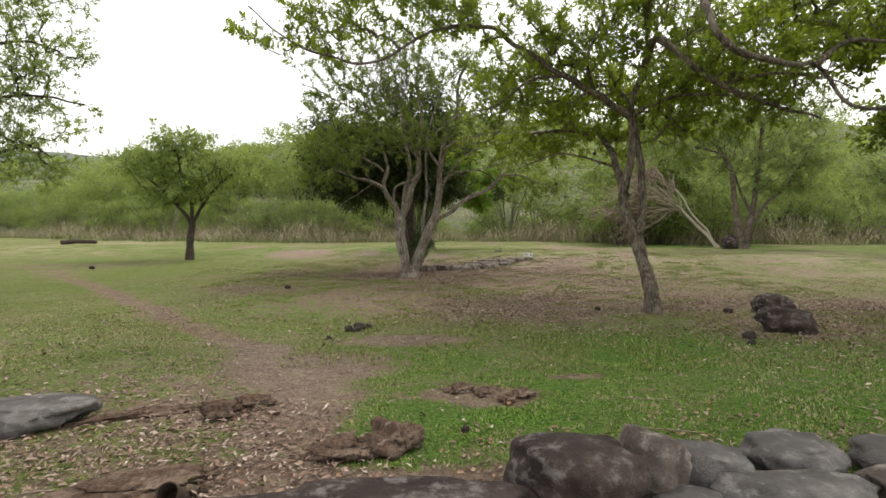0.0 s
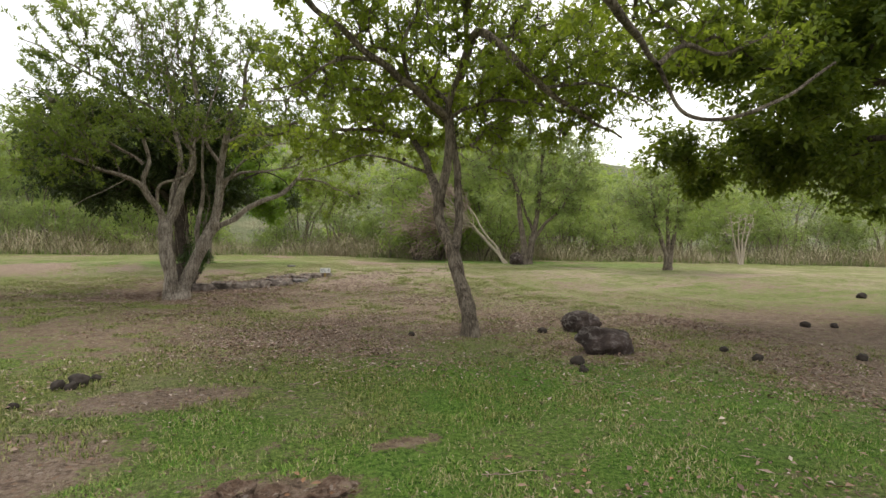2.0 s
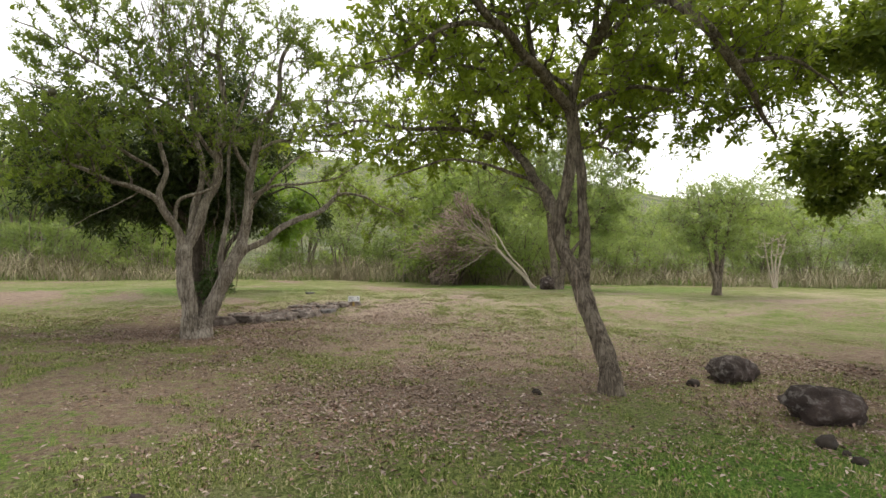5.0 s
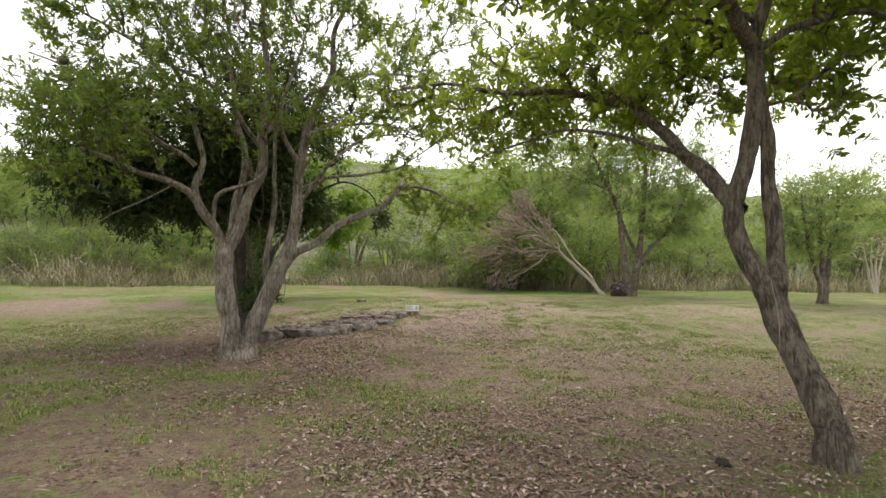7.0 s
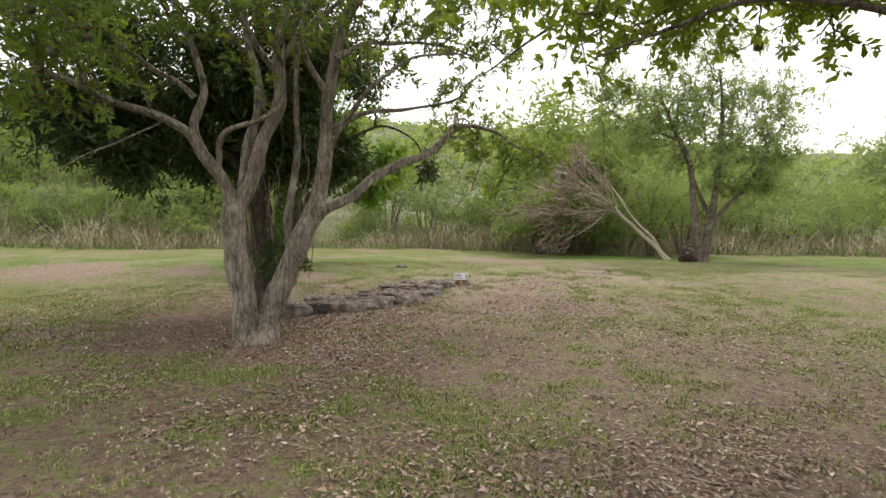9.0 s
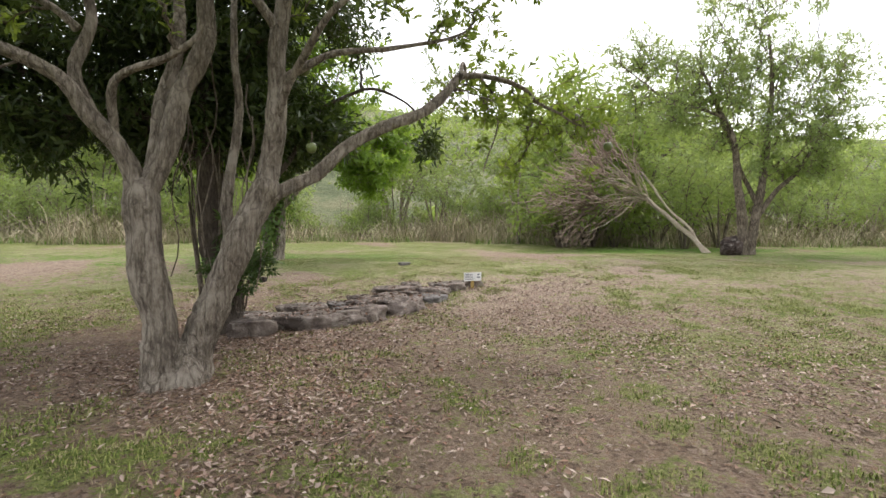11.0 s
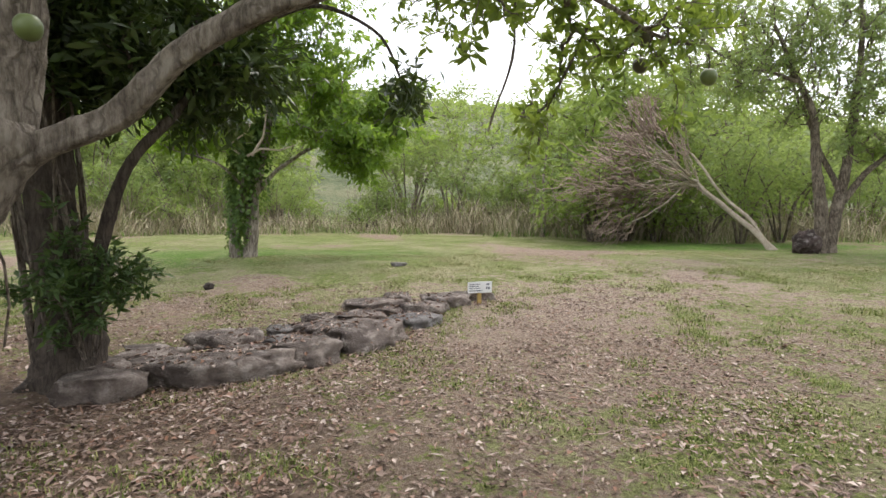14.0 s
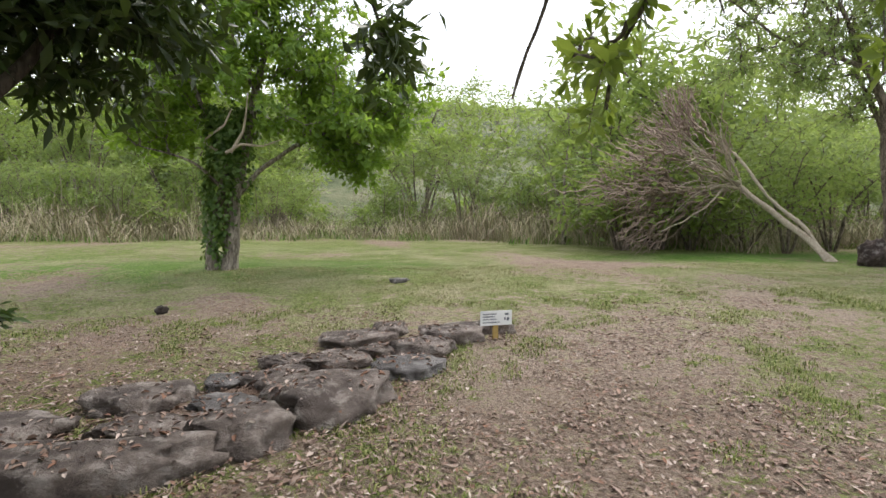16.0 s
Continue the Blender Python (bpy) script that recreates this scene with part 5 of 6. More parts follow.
# a layered tree at the edge of the lawn
H = np.array((-12.2, 12.5, 0.0))
h_limbs = [("trunk", [(-12.2, 12.5, -0.1), (-12.1, 12.5, 2), (-12.2, 12.5, 4), (-12.1, 12.5, 7)], 0.25, 0.06, 0.4)]
h_limbs += [("limb", [(-12.15, 12.5, z - 0.4), (-10.8, 12.4, z), (-9.4, 12.3, z + 0.2), (x, 12.3, z)], 0.07, 0.015, 0) for z, x in ((3.1, -8.8), (4.3, -8.0), (5.5, -8.6), (6.6, -8.9))]
h_blobs = [((-9.4, 12.3, z), (1.6, 1.2, 0.5), 110) for z in (2.9, 3.6, 4.3, 5.0, 5.7, 6.5)] + [((-11.6, 12.4, z), (1.8, 1.8, 0.6), 100) for z in (2.7, 3.6, 4.6, 5.6, 6.6, 7.6)]
tree("layered_tree", H, "tall tree with flat layered sprays of small leaves", "tree", h_limbs, h_blobs, M_LEAF_GREY, M_BARK_DARK, spread=0.02, size=(0.11, 0.036), seed=33, droop=0.1, fill=0.8, knots=7, start=0.15,
     brushy=dict(gap=0.07, whorl=4, rate=4.0, side=(0.25, 0.7), flat=0.9, rise=0.0, at=0.5))

# the fallen dead tree
Dt = np.array((13.55, 26.2, float(ground_z(13.55, 26.2))))
t_limbs = []
t_limbs += [("trunk", [(13.7, 26.1, 0.3), (13.5, 26.5, 0.75), (13.25, 27.2, 1.35), (13.0, 27.9, 1.9), (12.83, 28.4, 2.3)], 0.105, 0.085, 0.35)]
t_limbs += [("trunk", [(13.62, 26.25, 0.45), (13.42, 26.8, 1.2), (13.2, 27.5, 1.85), (12.9, 28.2, 2.7), (12.75, 28.6, 3.3)], 0.07, 0.045, 0.2)]
t_limbs += [("limb", [(12.83, 28.4, 2.3), (12.6, 28.8, 2.7), (12.3, 29.1, 3.2), (11.6, 29.5, 4.0), (11.1, 29.7, 4.7)], 0.08, 0.02, 0)]
t_limbs += [("limb", [(12.75, 28.3, 2.4), (12.1, 28.6, 2.7), (11.3, 28.9, 3.0), (10.3, 29.2, 3.3)], 0.07, 0.015, 0)]
t_limbs += [("limb", [(12.85, 28.4, 2.25), (12.1, 28.3, 2.3), (11.0, 28.3, 2.2), (9.9, 28.4, 2.0)], 0.06, 0.012, 0)]
t_limbs += [("limb", [(12.85, 28.4, 2.3), (12.9, 28.8, 3.0), (12.8, 29.2, 3.7), (12.9, 29.5, 4.3)], 0.05, 0.012, 0)]
t_limbs += [("limb", [(12.6, 28.5, 2.4), (11.8, 28.2, 1.9), (11.0, 28.1, 1.4), (10.2, 28.1, 1.0)], 0.05, 0.012, 0)]
t_limbs += [("limb", [(12.5, 28.8, 2.7), (11.6, 29.2, 3.5), (10.9, 29.4, 4.1)], 0.05, 0.012, 0)]
r = np.random.default_rng(38)
for q in range(24):
    a, e, ln = r.uniform(-0.55, 1.2), r.normal(0, 0.45), r.uniform(1.5, 3.0)
    head = np.array((12.8 - r.uniform(0, 0.35), 28.42, 2.3 + r.uniform(-0.1, 0.4)))
    d = np.array((-math.cos(a), e + 0.15, math.sin(a)))
    t_limbs += [("limb", [head, head + d * ln * 0.4 + np.array((0.05, 0, 0.12)), head + d * ln * 0.75 + np.array((-0.05, 0, 0.1)), head + d * ln + np.array((-0.25, 0, -0.25))], 0.03, 0.007, 0)]
t_blobs = [((11.1, 29.0, 2.7), (1.9, 1.3, 1.7), 1500), ((9.9, 28.9, 2.1), (1.8, 1.2, 1.6), 1900), ((11.2, 29.5, 4.2), (1.3, 1.0, 0.9), 600), ((12.7, 29.2, 3.6), (0.4, 0.5, 0.7), 50), ((11.4, 29.2, 5.0), (0.9, 0.8, 0.5), 260)]
tree("fallen_dead_tree", Dt, "bleached dead tree leaning over with a tangle of bare twigs", "dead tree", t_limbs, t_blobs, None, M_BARK_DEAD, per=0, seed=37, twig=0.0125, thick=0.85, pull=0.75, root=(12.8, 28.4, 2.3), whip=0.2, arch=0.0, twig_mat=M_TWIG_DEAD, sides=3)


# ---- thicket along the far edge of the lawn ----
EDGE = np.array([(-62, 66), (-41, 55), (-24, 43), (-7, 36.5), (1.5, 38.5), (8, 37), (13, 31.5), (20, 31), (30, 28), (39, 23.5), (46, 14), (50, 2)], float)
seg = np.r_[0, np.cumsum(np.linalg.norm(np.diff(EDGE, axis=0), axis=1))]


def edge_at(u, back):
    """A place u (0 to 1) along the lawn's edge, so many metres behind it."""
    d = np.asarray(u) * seg[-1]
    x, y = np.interp(d, seg, EDGE[:, 0]), np.interp(d, seg, EDGE[:, 1])
    x2, y2 = np.interp(d + 0.5, seg, EDGE[:, 0]), np.interp(d + 0.5, seg, EDGE[:, 1])
    t = unit(np.stack([x2 - x, y2 - y], -1) + 1e-6)
    return x - t[..., 1] * back, y + t[..., 0] * back


def bush(name, label, height, width, leaf, seed, n, size, low, per=12):
    r = np.random.default_rng(seed)
    limbs = []
    for q in range(5):
        a, l = q * 1.26 + r.uniform(-0.3, 0.3), r.uniform(0.6, 1.0)
        x, y = math.cos(a) * width * 0.5 * l, math.sin(a) * width * 0.5 * l
        limbs.append(("stem", [(0.1 * math.cos(a), 0.1 * math.sin(a), -0.1), (x * 0.4, y * 0.4, height * 0.4), (x, y, height * 0.8 * l)], 0.06, 0.015, 0))
    blobs = [((math.cos(a) * width * 0.3, math.sin(a) * width * 0.3, height * (low + (1 - low) * f)), (width * 0.45, width * 0.45, height * 0.2), n) for a, f in ((0.3, 0.35), (2.3, 0.4), (4.3, 0.5), (1.3, 0.75), (3.6, 0.8))]
    return tree(name, (0, 0, 0), label, "bush", limbs, blobs, leaf, M_BARK_GREY, per=per, spread=0.17, size=size, seed=seed, six=False, droop=0.15, twig=0.008, sides=3, knots=3, step=0.45, group="thicket bushes")[0]


kinds = [bush("thicket_bush", "feathery light green bush in the thicket", 5.2, 4.2, M_LEAF_SCRUB, 41, 40, (0.25, 0.075), 0.25, 13),
         bush("thicket_bush", "darker green bush in the thicket", 4.2, 3.8, M_LEAF_SCRUB2, 43, 40, (0.25, 0.08), 0.15, 13),
         bush("thicket_bush", "tall pale green bush in the thicket", 6.8, 4.6, M_LEAF_GREY, 47, 42, (0.25, 0.075), 0.3, 13),
         bush("undergrowth_bush", "low dark undergrowth bush behind dry reeds", 2.4, 3.6, M_LEAF_SCRUB2, 49, 26, (0.2, 0.08), 0.0)]
r = np.random.default_rng(51)
first = [True] * 4
for row, (back, count, scale) in enumerate(((2.2, 44, 0.78), (5.2, 42, 1.08), (9.5, 40, 1.4), (2.0, 50, 0.8), (15.0, 24, 1.7))):
    for q in range(count):
        u = (q + r.uniform(0.1, 0.9)) / count
        x, y = edge_at(u, back + r.uniform(-0.8, 0.8))
        k = int(r.choice(3, p=(0.5, 0.3, 0.2))) if row else int(r.choice(3, p=(0.55, 0.4, 0.05)))
        k = 3 if row == 3 else k
        sc = scale * r.uniform(0.75, 1.2)
        m = pose(float(x), float(y), float(ground_z(x, y)), 0, 0, r.uniform(0, 360)) @ Matrix.Diagonal((sc, sc, sc * r.uniform(0.85, 1.1), 1))
        if first[k]:
            kinds[k].matrix_basis = m
            first[k] = False
        else:
            c = copy_thing(kinds[k], Matrix())
            c.matrix_basis = m

# bushes that stand close behind the fallen tree and the black rock
for x, y, k, sc, sz, turn in ((14.9, 28.9, 0, 0.82, 0.95, 20), (16.9, 29.3, 0, 0.85, 0.9, 130), (12.6, 30.2, 1, 0.8, 0.8, 75), (10.6, 31.0, 1, 0.9, 0.85, 200), (14.0, 29.6, 3, 1.0, 0.9, 60),
                              (14.4, 35.2, 1, 1.9, 1.1, 15), (12.4, 34.6, 1, 1.6, 1.0, 110), (16.4, 34.0, 2, 1.3, 1.0, 210), (10.3, 30.4, 3, 1.25, 1.0, 20), (11.7, 30.7, 3, 1.2, 1.1, 170)):
    c = copy_thing(kinds[k], Matrix())
    c.matrix_basis = pose(x, y, float(ground_z(x, y)), 0, 0, turn) @ Matrix.Diagonal((sc, sc, sc * sz, 1))

# dry reeds and grey stems in front of the bushes
def reeds(name, label, n, lo, hi, back, material, width, lean, seed, kind_u=(0.0, 1.0)):
    r = np.random.default_rng(seed)
    u = r.uniform(*kind_u, n)
    clump = 0.05 + 0.6 * wave(u * seg[-1], 0 * u, 2.6, seed) + 0.85 * wave(u * seg[-1], 0 * u, 0.6, seed + 1) + r.normal(0, 0.2, n)
    bk = r.uniform(*back, n) + 0.7 * np.sin(u * 133 + 2) + 0.5 * np.sin(u * 297)
    clump = np.clip(clump * (0.55 + 0.75 * wave(u * seg[-1], bk, 1.1, seed + 2)), 0.15, 1.3)
    x, y = edge_at(u, bk)
    x, y = x + r.normal(0, 0.25, n), y + r.normal(0, 0.25, n)
    h = r.uniform(lo, hi, n) * clump
    d = r.normal(0, lean, (n, 2))
    P0 = np.stack([x, y, ground_z(x, y) - 0.03], -1)
    P1 = P0 + np.stack([d[:, 0] * h * 0.4, d[:, 1] * h * 0.4, h * 0.6], -1)
    P2 = P0 + np.stack([d[:, 0] * h, d[:, 1] * h, h * (1 - 0.4 * np.abs(d).sum(1))], -1)
    a = r.uniform(0, 3.14, n)
    W = np.stack([np.cos(a), np.sin(a), 0 * a], -1) * (width * r.uniform(0.6, 1.4, n))[:, None]
    V = np.stack([P0 - W, P0 + W, P1 - W * 0.9, P1 + W * 0.9, P2], 1).reshape(-1, 3)
    o = np.arange(n)[:, None] * 5
    F = np.concatenate([o + np.array([[0, 1, 3]]), o + np.array([[0, 3, 2]]), o + np.array([[2, 3, 4]])])
    return tagged(new(name, npmesh(name, V, F, material)), label, "grass", kind="stuff")


reeds("dry_reeds", "tall dry tan grass along the thicket", 76000, 0.2, 2.2, (-1.6, 3.6), M_REED, 0.009, 0.7, 61)
reeds("bare_stems", "thin grey bare stems in the thicket", 6500, 1.2, 4.0, (0.8, 7.0), M_STEM, 0.013, 0.2, 62)
reeds("edge_grass", "fresh green grass along the thicket", 14000, 0.15, 0.55, (-1.8, 1.0), M_BLADE_LUSH, 0.012, 0.4, 63)

# scrub on the hill
r = np.random.default_rng(71)
n = 1000
x, y = r.uniform(-260, 330, n), 60 + 190 * r.uniform(0, 1, n) ** 1.3
z = hill_height(x, y)
P, S = [], []
for q in range(n):
    k = 34
    s = r.uniform(0.8, 2.4)
    p = np.array([x[q], y[q], z[q] + s * 0.45]) + r.normal(0, 1, (k, 3)) * np.array([s * 0.5, s * 0.5, s * 0.32])
    P.append(p)
    S.append(np.full(k, s * 0.5))
P, S = np.vstack(P), np.concatenate(S)
V, F = leaves(P, r.normal(0, 1, P.shape), r.normal(0, 0.6, P.shape) + np.array([0, 0, 0.8]), S, S * 0.8)
tagged(new("hill_scrub", npmesh("hill_scrub", V, F, M_LEAF_SCRUB2)), "scattered green scrub on the hillside", "scrub", kind="stuff")


# a slim grey sapling before the thicket
sap = np.array((9.6, 33.4, float(ground_z(9.6, 33.4))))
tree("bare_sapling", sap, "slim grey sapling with few leaves before the thicket", "tree",
     [("trunk", [sap + np.array(p) for p in ((0, 0, -0.05), (0.03, 0, 1.2), (-0.02, 0, 2.4), (0.1, 0, 3.8), (0.05, 0, 5.0))], 0.075, 0.02, 0.3),
      ("limb", [sap + np.array(p) for p in ((0.02, 0, 1.3), (-0.4, 0.1, 2.3), (-0.7, 0.1, 3.6))], 0.03, 0.01, 0),
      ("limb", [sap + np.array(p) for p in ((0.0, 0, 1.9), (0.35, -0.1, 2.7), (0.6, 0, 3.9))], 0.03, 0.01, 0)],
     [((sap[0], sap[1], 4.4), (0.9, 0.7, 1.0), 50)], M_LEAF_GREY, M_BARK_PALE, per=14, spread=0.08, size=(0.14, 0.05), seed=57, six=False)

# a bleached bare shrub at the lawn's edge
bare = np.array((29.0, 24.8, float(ground_z(29.0, 24.8))))
tree("dead_shrub", bare, "pale bare dead shrub at the edge of the thicket", "dead shrub",
     [("stem", [bare + np.array((0.1 * q, 0, -0.05)), bare + np.array((0.35 * q, 0.1, 1.2)), bare + np.array((0.9 * q, 0.1 * q, 2.8))], 0.07, 0.02, 0) for q in (-1.2, -0.3, 0.5, 1.3)],
     [((29.0, 24.8, 2.8), (1.9, 1.2, 1.3), 160)], None, M_BARK_DEAD, per=0, seed=53, twig=0.014, arch=-0.05, sides=3)

# ---- stones ----
ROW = []
ROW += [(0.42, 17.78, 1.15, 0.4, 0.42, 10, 1)]
ROW += [(1.05, 18.25, 0.62, 0.5, 0.42, 30, 2)]
ROW += [(1.75, 18.85, 0.95, 0.55, 0.46, 38, 3)]
ROW += [(0.45, 18.5, 0.85, 0.42, 0.3, 15, 4)]
ROW += [(0.25, 19.0, 0.75, 0.5, 0.36, 10, 5)]
ROW += [(-0.4, 18.6, 0.6, 0.45, 0.28, -10, 6)]
ROW += [(-0.45, 17.5, 0.5, 0.4, 0.42, 20, 7)]
ROW += [(-0.25, 18.1, 0.6, 0.4, 0.28, 5, 8)]
ROW += [(0.85, 18.8, 0.5, 0.4, 0.28, 25, 9)]
ROW += [(1.25, 19.4, 0.55, 0.4, 0.3, 30, 10)]
ROW += [(2.3, 19.5, 0.6, 0.45, 0.28, 30, 11)]
ROW += [(1.65, 19.75, 0.6, 0.4, 0.32, 35, 12)]
ROW += [(2.55, 20.05, 0.6, 0.42, 0.36, -15, 13)]
ROW += [(2.95, 20.4, 0.72, 0.45, 0.36, 12, 14)]
ROW += [(1.9, 20.55, 0.75, 0.45, 0.34, 25, 15)]
ROW += [(2.25, 20.75, 0.4, 0.3, 0.3, 10, 16)]
ROW += [(1.2, 19.9, 0.45, 0.35, 0.24, 30, 17)]
ROW += [(0.75, 19.45, 0.4, 0.3, 0.2, 10, 18)]
ROW += [(2.1, 20.05, 0.4, 0.32, 0.26, 40, 19)]
ROW += [(3.4, 20.55, 0.45, 0.35, 0.3, 0, 20)]
ROW += [(-0.62, 17.95, 0.36, 0.32, 0.42, 60, 21)]
ROW += [(-0.15, 17.95, 0.32, 0.3, 0.36, 30, 22)]
for x, y, l, d, h, turn, sd in ROW:
    stone("kerb_stone", x, y, (l * 1.14, d * 1.25, h * 1.15), turn, M_STONE_GREY if sd in (9, 11, 18) else M_STONE, 100 + sd,
          "weathered grey-brown stone bedded in a low kerb", group="stones of the low kerb", sink=0.33 if sd < 8 and sd not in (4, 5, 6) else 0.5 if sd == 15 else 0.42, boxy=0.75, rough=0.16, flat_top=0.3)

stone("bed_of_earth", 1.2, 19.15, (3.9, 1.6, 0.6), 39, M_GROUND, 77, "low bed of soil and dead leaves between stones", "earth bed", sink=0.52, flat_top=0.1)
stone("boulder", 5.02, 7.6, (0.82, 0.62, 0.46), -25, M_STONE_BROWN, 3, "rounded dark brown boulder on leaf litter", "boulder", "pair of dark boulders", sink=0.14, flat_top=0.0, rough=0.09)
stone("boulder", 5.87, 9.3, (0.8, 0.65, 0.42), 10, M_STONE_BROWN, 9, "rounded dark brown boulder on leaf litter", "boulder", "pair of dark boulders", sink=0.14, flat_top=0.0, rough=0.09)
stone("boulder", 13.62, 25.0, (0.62, 0.6, 0.8), 0, M_STONE_BROWN, 12, "squat black rock at the foot of a tree", "boulder", sink=0.12, flat_top=0.0)
for x, y, size, turn, m, sd, tl in ((0.78, 2.92, (0.85, 0.62, 0.56), 5, M_STONE_BROWN, 31, 0), (1.26, 3.0, (0.5, 0.46, 0.6), 35, M_STONE, 32, 20), (1.62, 3.08, (0.58, 0.5, 0.4), -20, M_STONE_GREY, 33, 0),
                                    (2.2, 3.2, (0.72, 0.5, 0.36), 8, M_STONE_GREY, 34, 0), (2.86, 3.15, (0.6, 0.5, 0.34), -12, M_STONE_GREY, 35, 0), (1.95, 2.78, (0.85, 0.45, 0.3), 0, M_STONE_GREY, 36, 0),
                                    (1.35, 2.72, (0.4, 0.3, 0.2), 0, M_STONE_GREY, 37, 0), (2.6, 2.85, (0.5, 0.35, 0.26), 10, M_STONE, 38, 0)):
    stone("edging_stone", x, y, size, turn, m, sd, "rounded grey stone edging the lawn", group="stones edging the lawn", sink=0.17, tilt=(0, tl), rough=0.1)
stone("edging_stone", -3.15, 4.0, (0.95, 0.6, 0.3), 5, M_STONE_GREY, 41, "smooth flat grey stone beside bare soil", sink=0.1)
stone("bedrock", -0.25, 2.78, (1.9, 0.42, 0.22), 2, M_STONE_BROWN, 44, "low dark ledge of rock breaking the soil", "rock", sink=0.2)
stone("bedrock", -1.7, 3.05, (0.9, 0.4, 0.2), 10, M_GROUND, 46, "low crust of bare earth", "rock", sink=0.32, rough=0.34, flat_top=0.1)
for x, y, s3, sd in ((-0.32, 3.62, (0.4, 0.34, 0.24), 51), (-0.62, 3.5, (0.5, 0.34, 0.13), 52), (-1.72, 4.15, (0.32, 0.2, 0.16), 53), (-1.55, 4.4, (0.4, 0.25, 0.14), 54), (-2.3, 4.2, (1.2, 0.14, 0.08), 55), (0.2, 4.9, (0.3, 0.2, 0.09), 56), (0.42, 4.8, (0.22, 0.16, 0.07), 58), (0.75, 4.8, (0.34, 0.2, 0.06), 57), (0.6, 4.62, (0.16, 0.12, 0.05), 59)):
    stone("earth_lump", x, y, s3, sd * 7, M_GROUND, sd, "crumbling lump of bare earth in the grass", "earth lump", "earth lumps", sink=0.26, detail=4, flat_top=0, rough=0.32)
r = np.random.default_rng(81)
for x, y, s in ((-1.18, 7.85, 0.16), (-1.32, 7.75, 0.13), (-1.05, 7.95, 0.1), (-1.2, 7.7, 0.1), (-1.5, 7.15, 0.08), (6.59, 6.5, 0.13), (6.63, 7.05, 0.12), (8.04, 6.1, 0.14), (10.2, 8.3, 0.16), (10.8, 8.15, 0.14),
                (17.6, 11.6, 0.25), (-0.65, 22.2, 0.16), (2.84, 9.44, 0.1), (4.17, 7.05, 0.16), (4.0, 6.7, 0.09), (4.1, 6.85, 0.07), (-12.5, 19.3, 0.2), (-3.64, 12.85, 0.14), (5.05, 9.2, 0.14), (0.2, 3.9, 0.07)):
    stone("dung_clod", x, y, (s * 1.2, s, s * 0.85), r.uniform(0, 360), M_DUNG_BORE, int(x * 10 + y * 100), "dark dry dung clod on the grass", "clod", "dung clods", sink=0.12, detail=3, flat_top=0)
stone("pale_stone", 2.6, 23.6, (0.34, 0.25, 0.12), 10, M_STONE_GREY, 91, "small pale stone in the far lawn", sink=0.15, detail=3)

# a rusted pipe end standing out of the soil
pipe = thing("pipe", (-1.47, 2.9, 0.0), "open rusted steel pipe end standing out of the soil", "pipe")
bm = bmesh.new()
rings = []
for rad, zz in ((0.062, -0.1), (0.062, 0.16), (0.058, 0.165), (0.054, 0.16), (0.054, -0.1)):
    rings.append([bm.verts.new((rad * math.cos(q * math.pi / 12), rad * math.sin(q * math.pi / 12), zz)) for q in range(24)])
for ra, rb in zip(rings, rings[1:]):
    for q in range(24):
        bm.faces.new((ra[q], ra[(q + 1) % 24], rb[(q + 1) % 24], rb[q])).smooth = True
tube_ob = part("tube", bm, M_RUST, pipe)
tube_ob.matrix_basis = pose(0, 0, 0, 52, 6, 0)
# dark disc set deep inside, standing in for shade in the open bore
bm = bmesh.new()
bmesh.ops.create_circle(bm, cap_ends=True, segments=24, radius=0.055)
plug = part("bore_shade", bm, M_DUNG_BORE, pipe, "dark disc standing in for the pipe's shaded hollow")
plug.matrix_basis = pose(0, 0, 0, 52, 6, 0) @ pose(0, 0, -0.03)

# a fallen log by the far thicket
lg = np.array((-23.9, 35.7, float(ground_z(-23.9, 35.7))))
me, _ = limb_mesh("fallen_log", ([(-25.0, 35.6, 0.45), (-24.2, 35.75, 0.5), (-23.2, 35.7, 0.5), (-22.7, 35.6, 0.46)], 0.16, 0.1), M_BARK_DARK, lg, seed=5)
lo = piece("fallen_log", me)
lo.location = lg
tagged(lo, "dark fallen log lying on dry grass", "log")

# ---- the plant label ----
sx, sy = 3.36, 20.22
sz = float(ground_z(sx, sy))
sign = thing("plant_label", (sx, sy, sz), "small white plant label with faded print on a yellow stake", "sign")


def box(w, d, h, at, bevel=0.003):
    bm = bmesh.new()
    bmesh.ops.create_cube(bm, size=1)
    bmesh.ops.scale(bm, vec=(w, d, h), verts=bm.verts)
    bmesh.ops.bevel(bm, geom=bm.edges, offset=bevel, segments=2, affect="EDGES")
    bmesh.ops.translate(bm, vec=at, verts=bm.verts)
    return bm


part("stake", box(0.06, 0.025, 0.42, (0, 0.012, 0.05)), M_STAKE, sign, "weathered yellow stake")
board = part("board", box(0.37, 0.012, 0.16, (0, -0.008, 0.235), 0.004), M_BOARD, sign, "white board with faded dark print")
for k, (w, z) in enumerate(((0.15, 0.045), (0.13, 0.017), (0.15, -0.012), (0.19, -0.046))):
    r = np.random.default_rng(90 + k)
    x0 = -0.16
    end = x0 + w
    while x0 < end:
        wd = r.uniform(0.008, 0.02)
        part("print_bar", box(wd, 0.002, r.uniform(0.010, 0.016), (x0 + wd / 2, -0.0155, 0.235 + z), 0.0005), M_INK, board)
        x0 += wd + 0.004
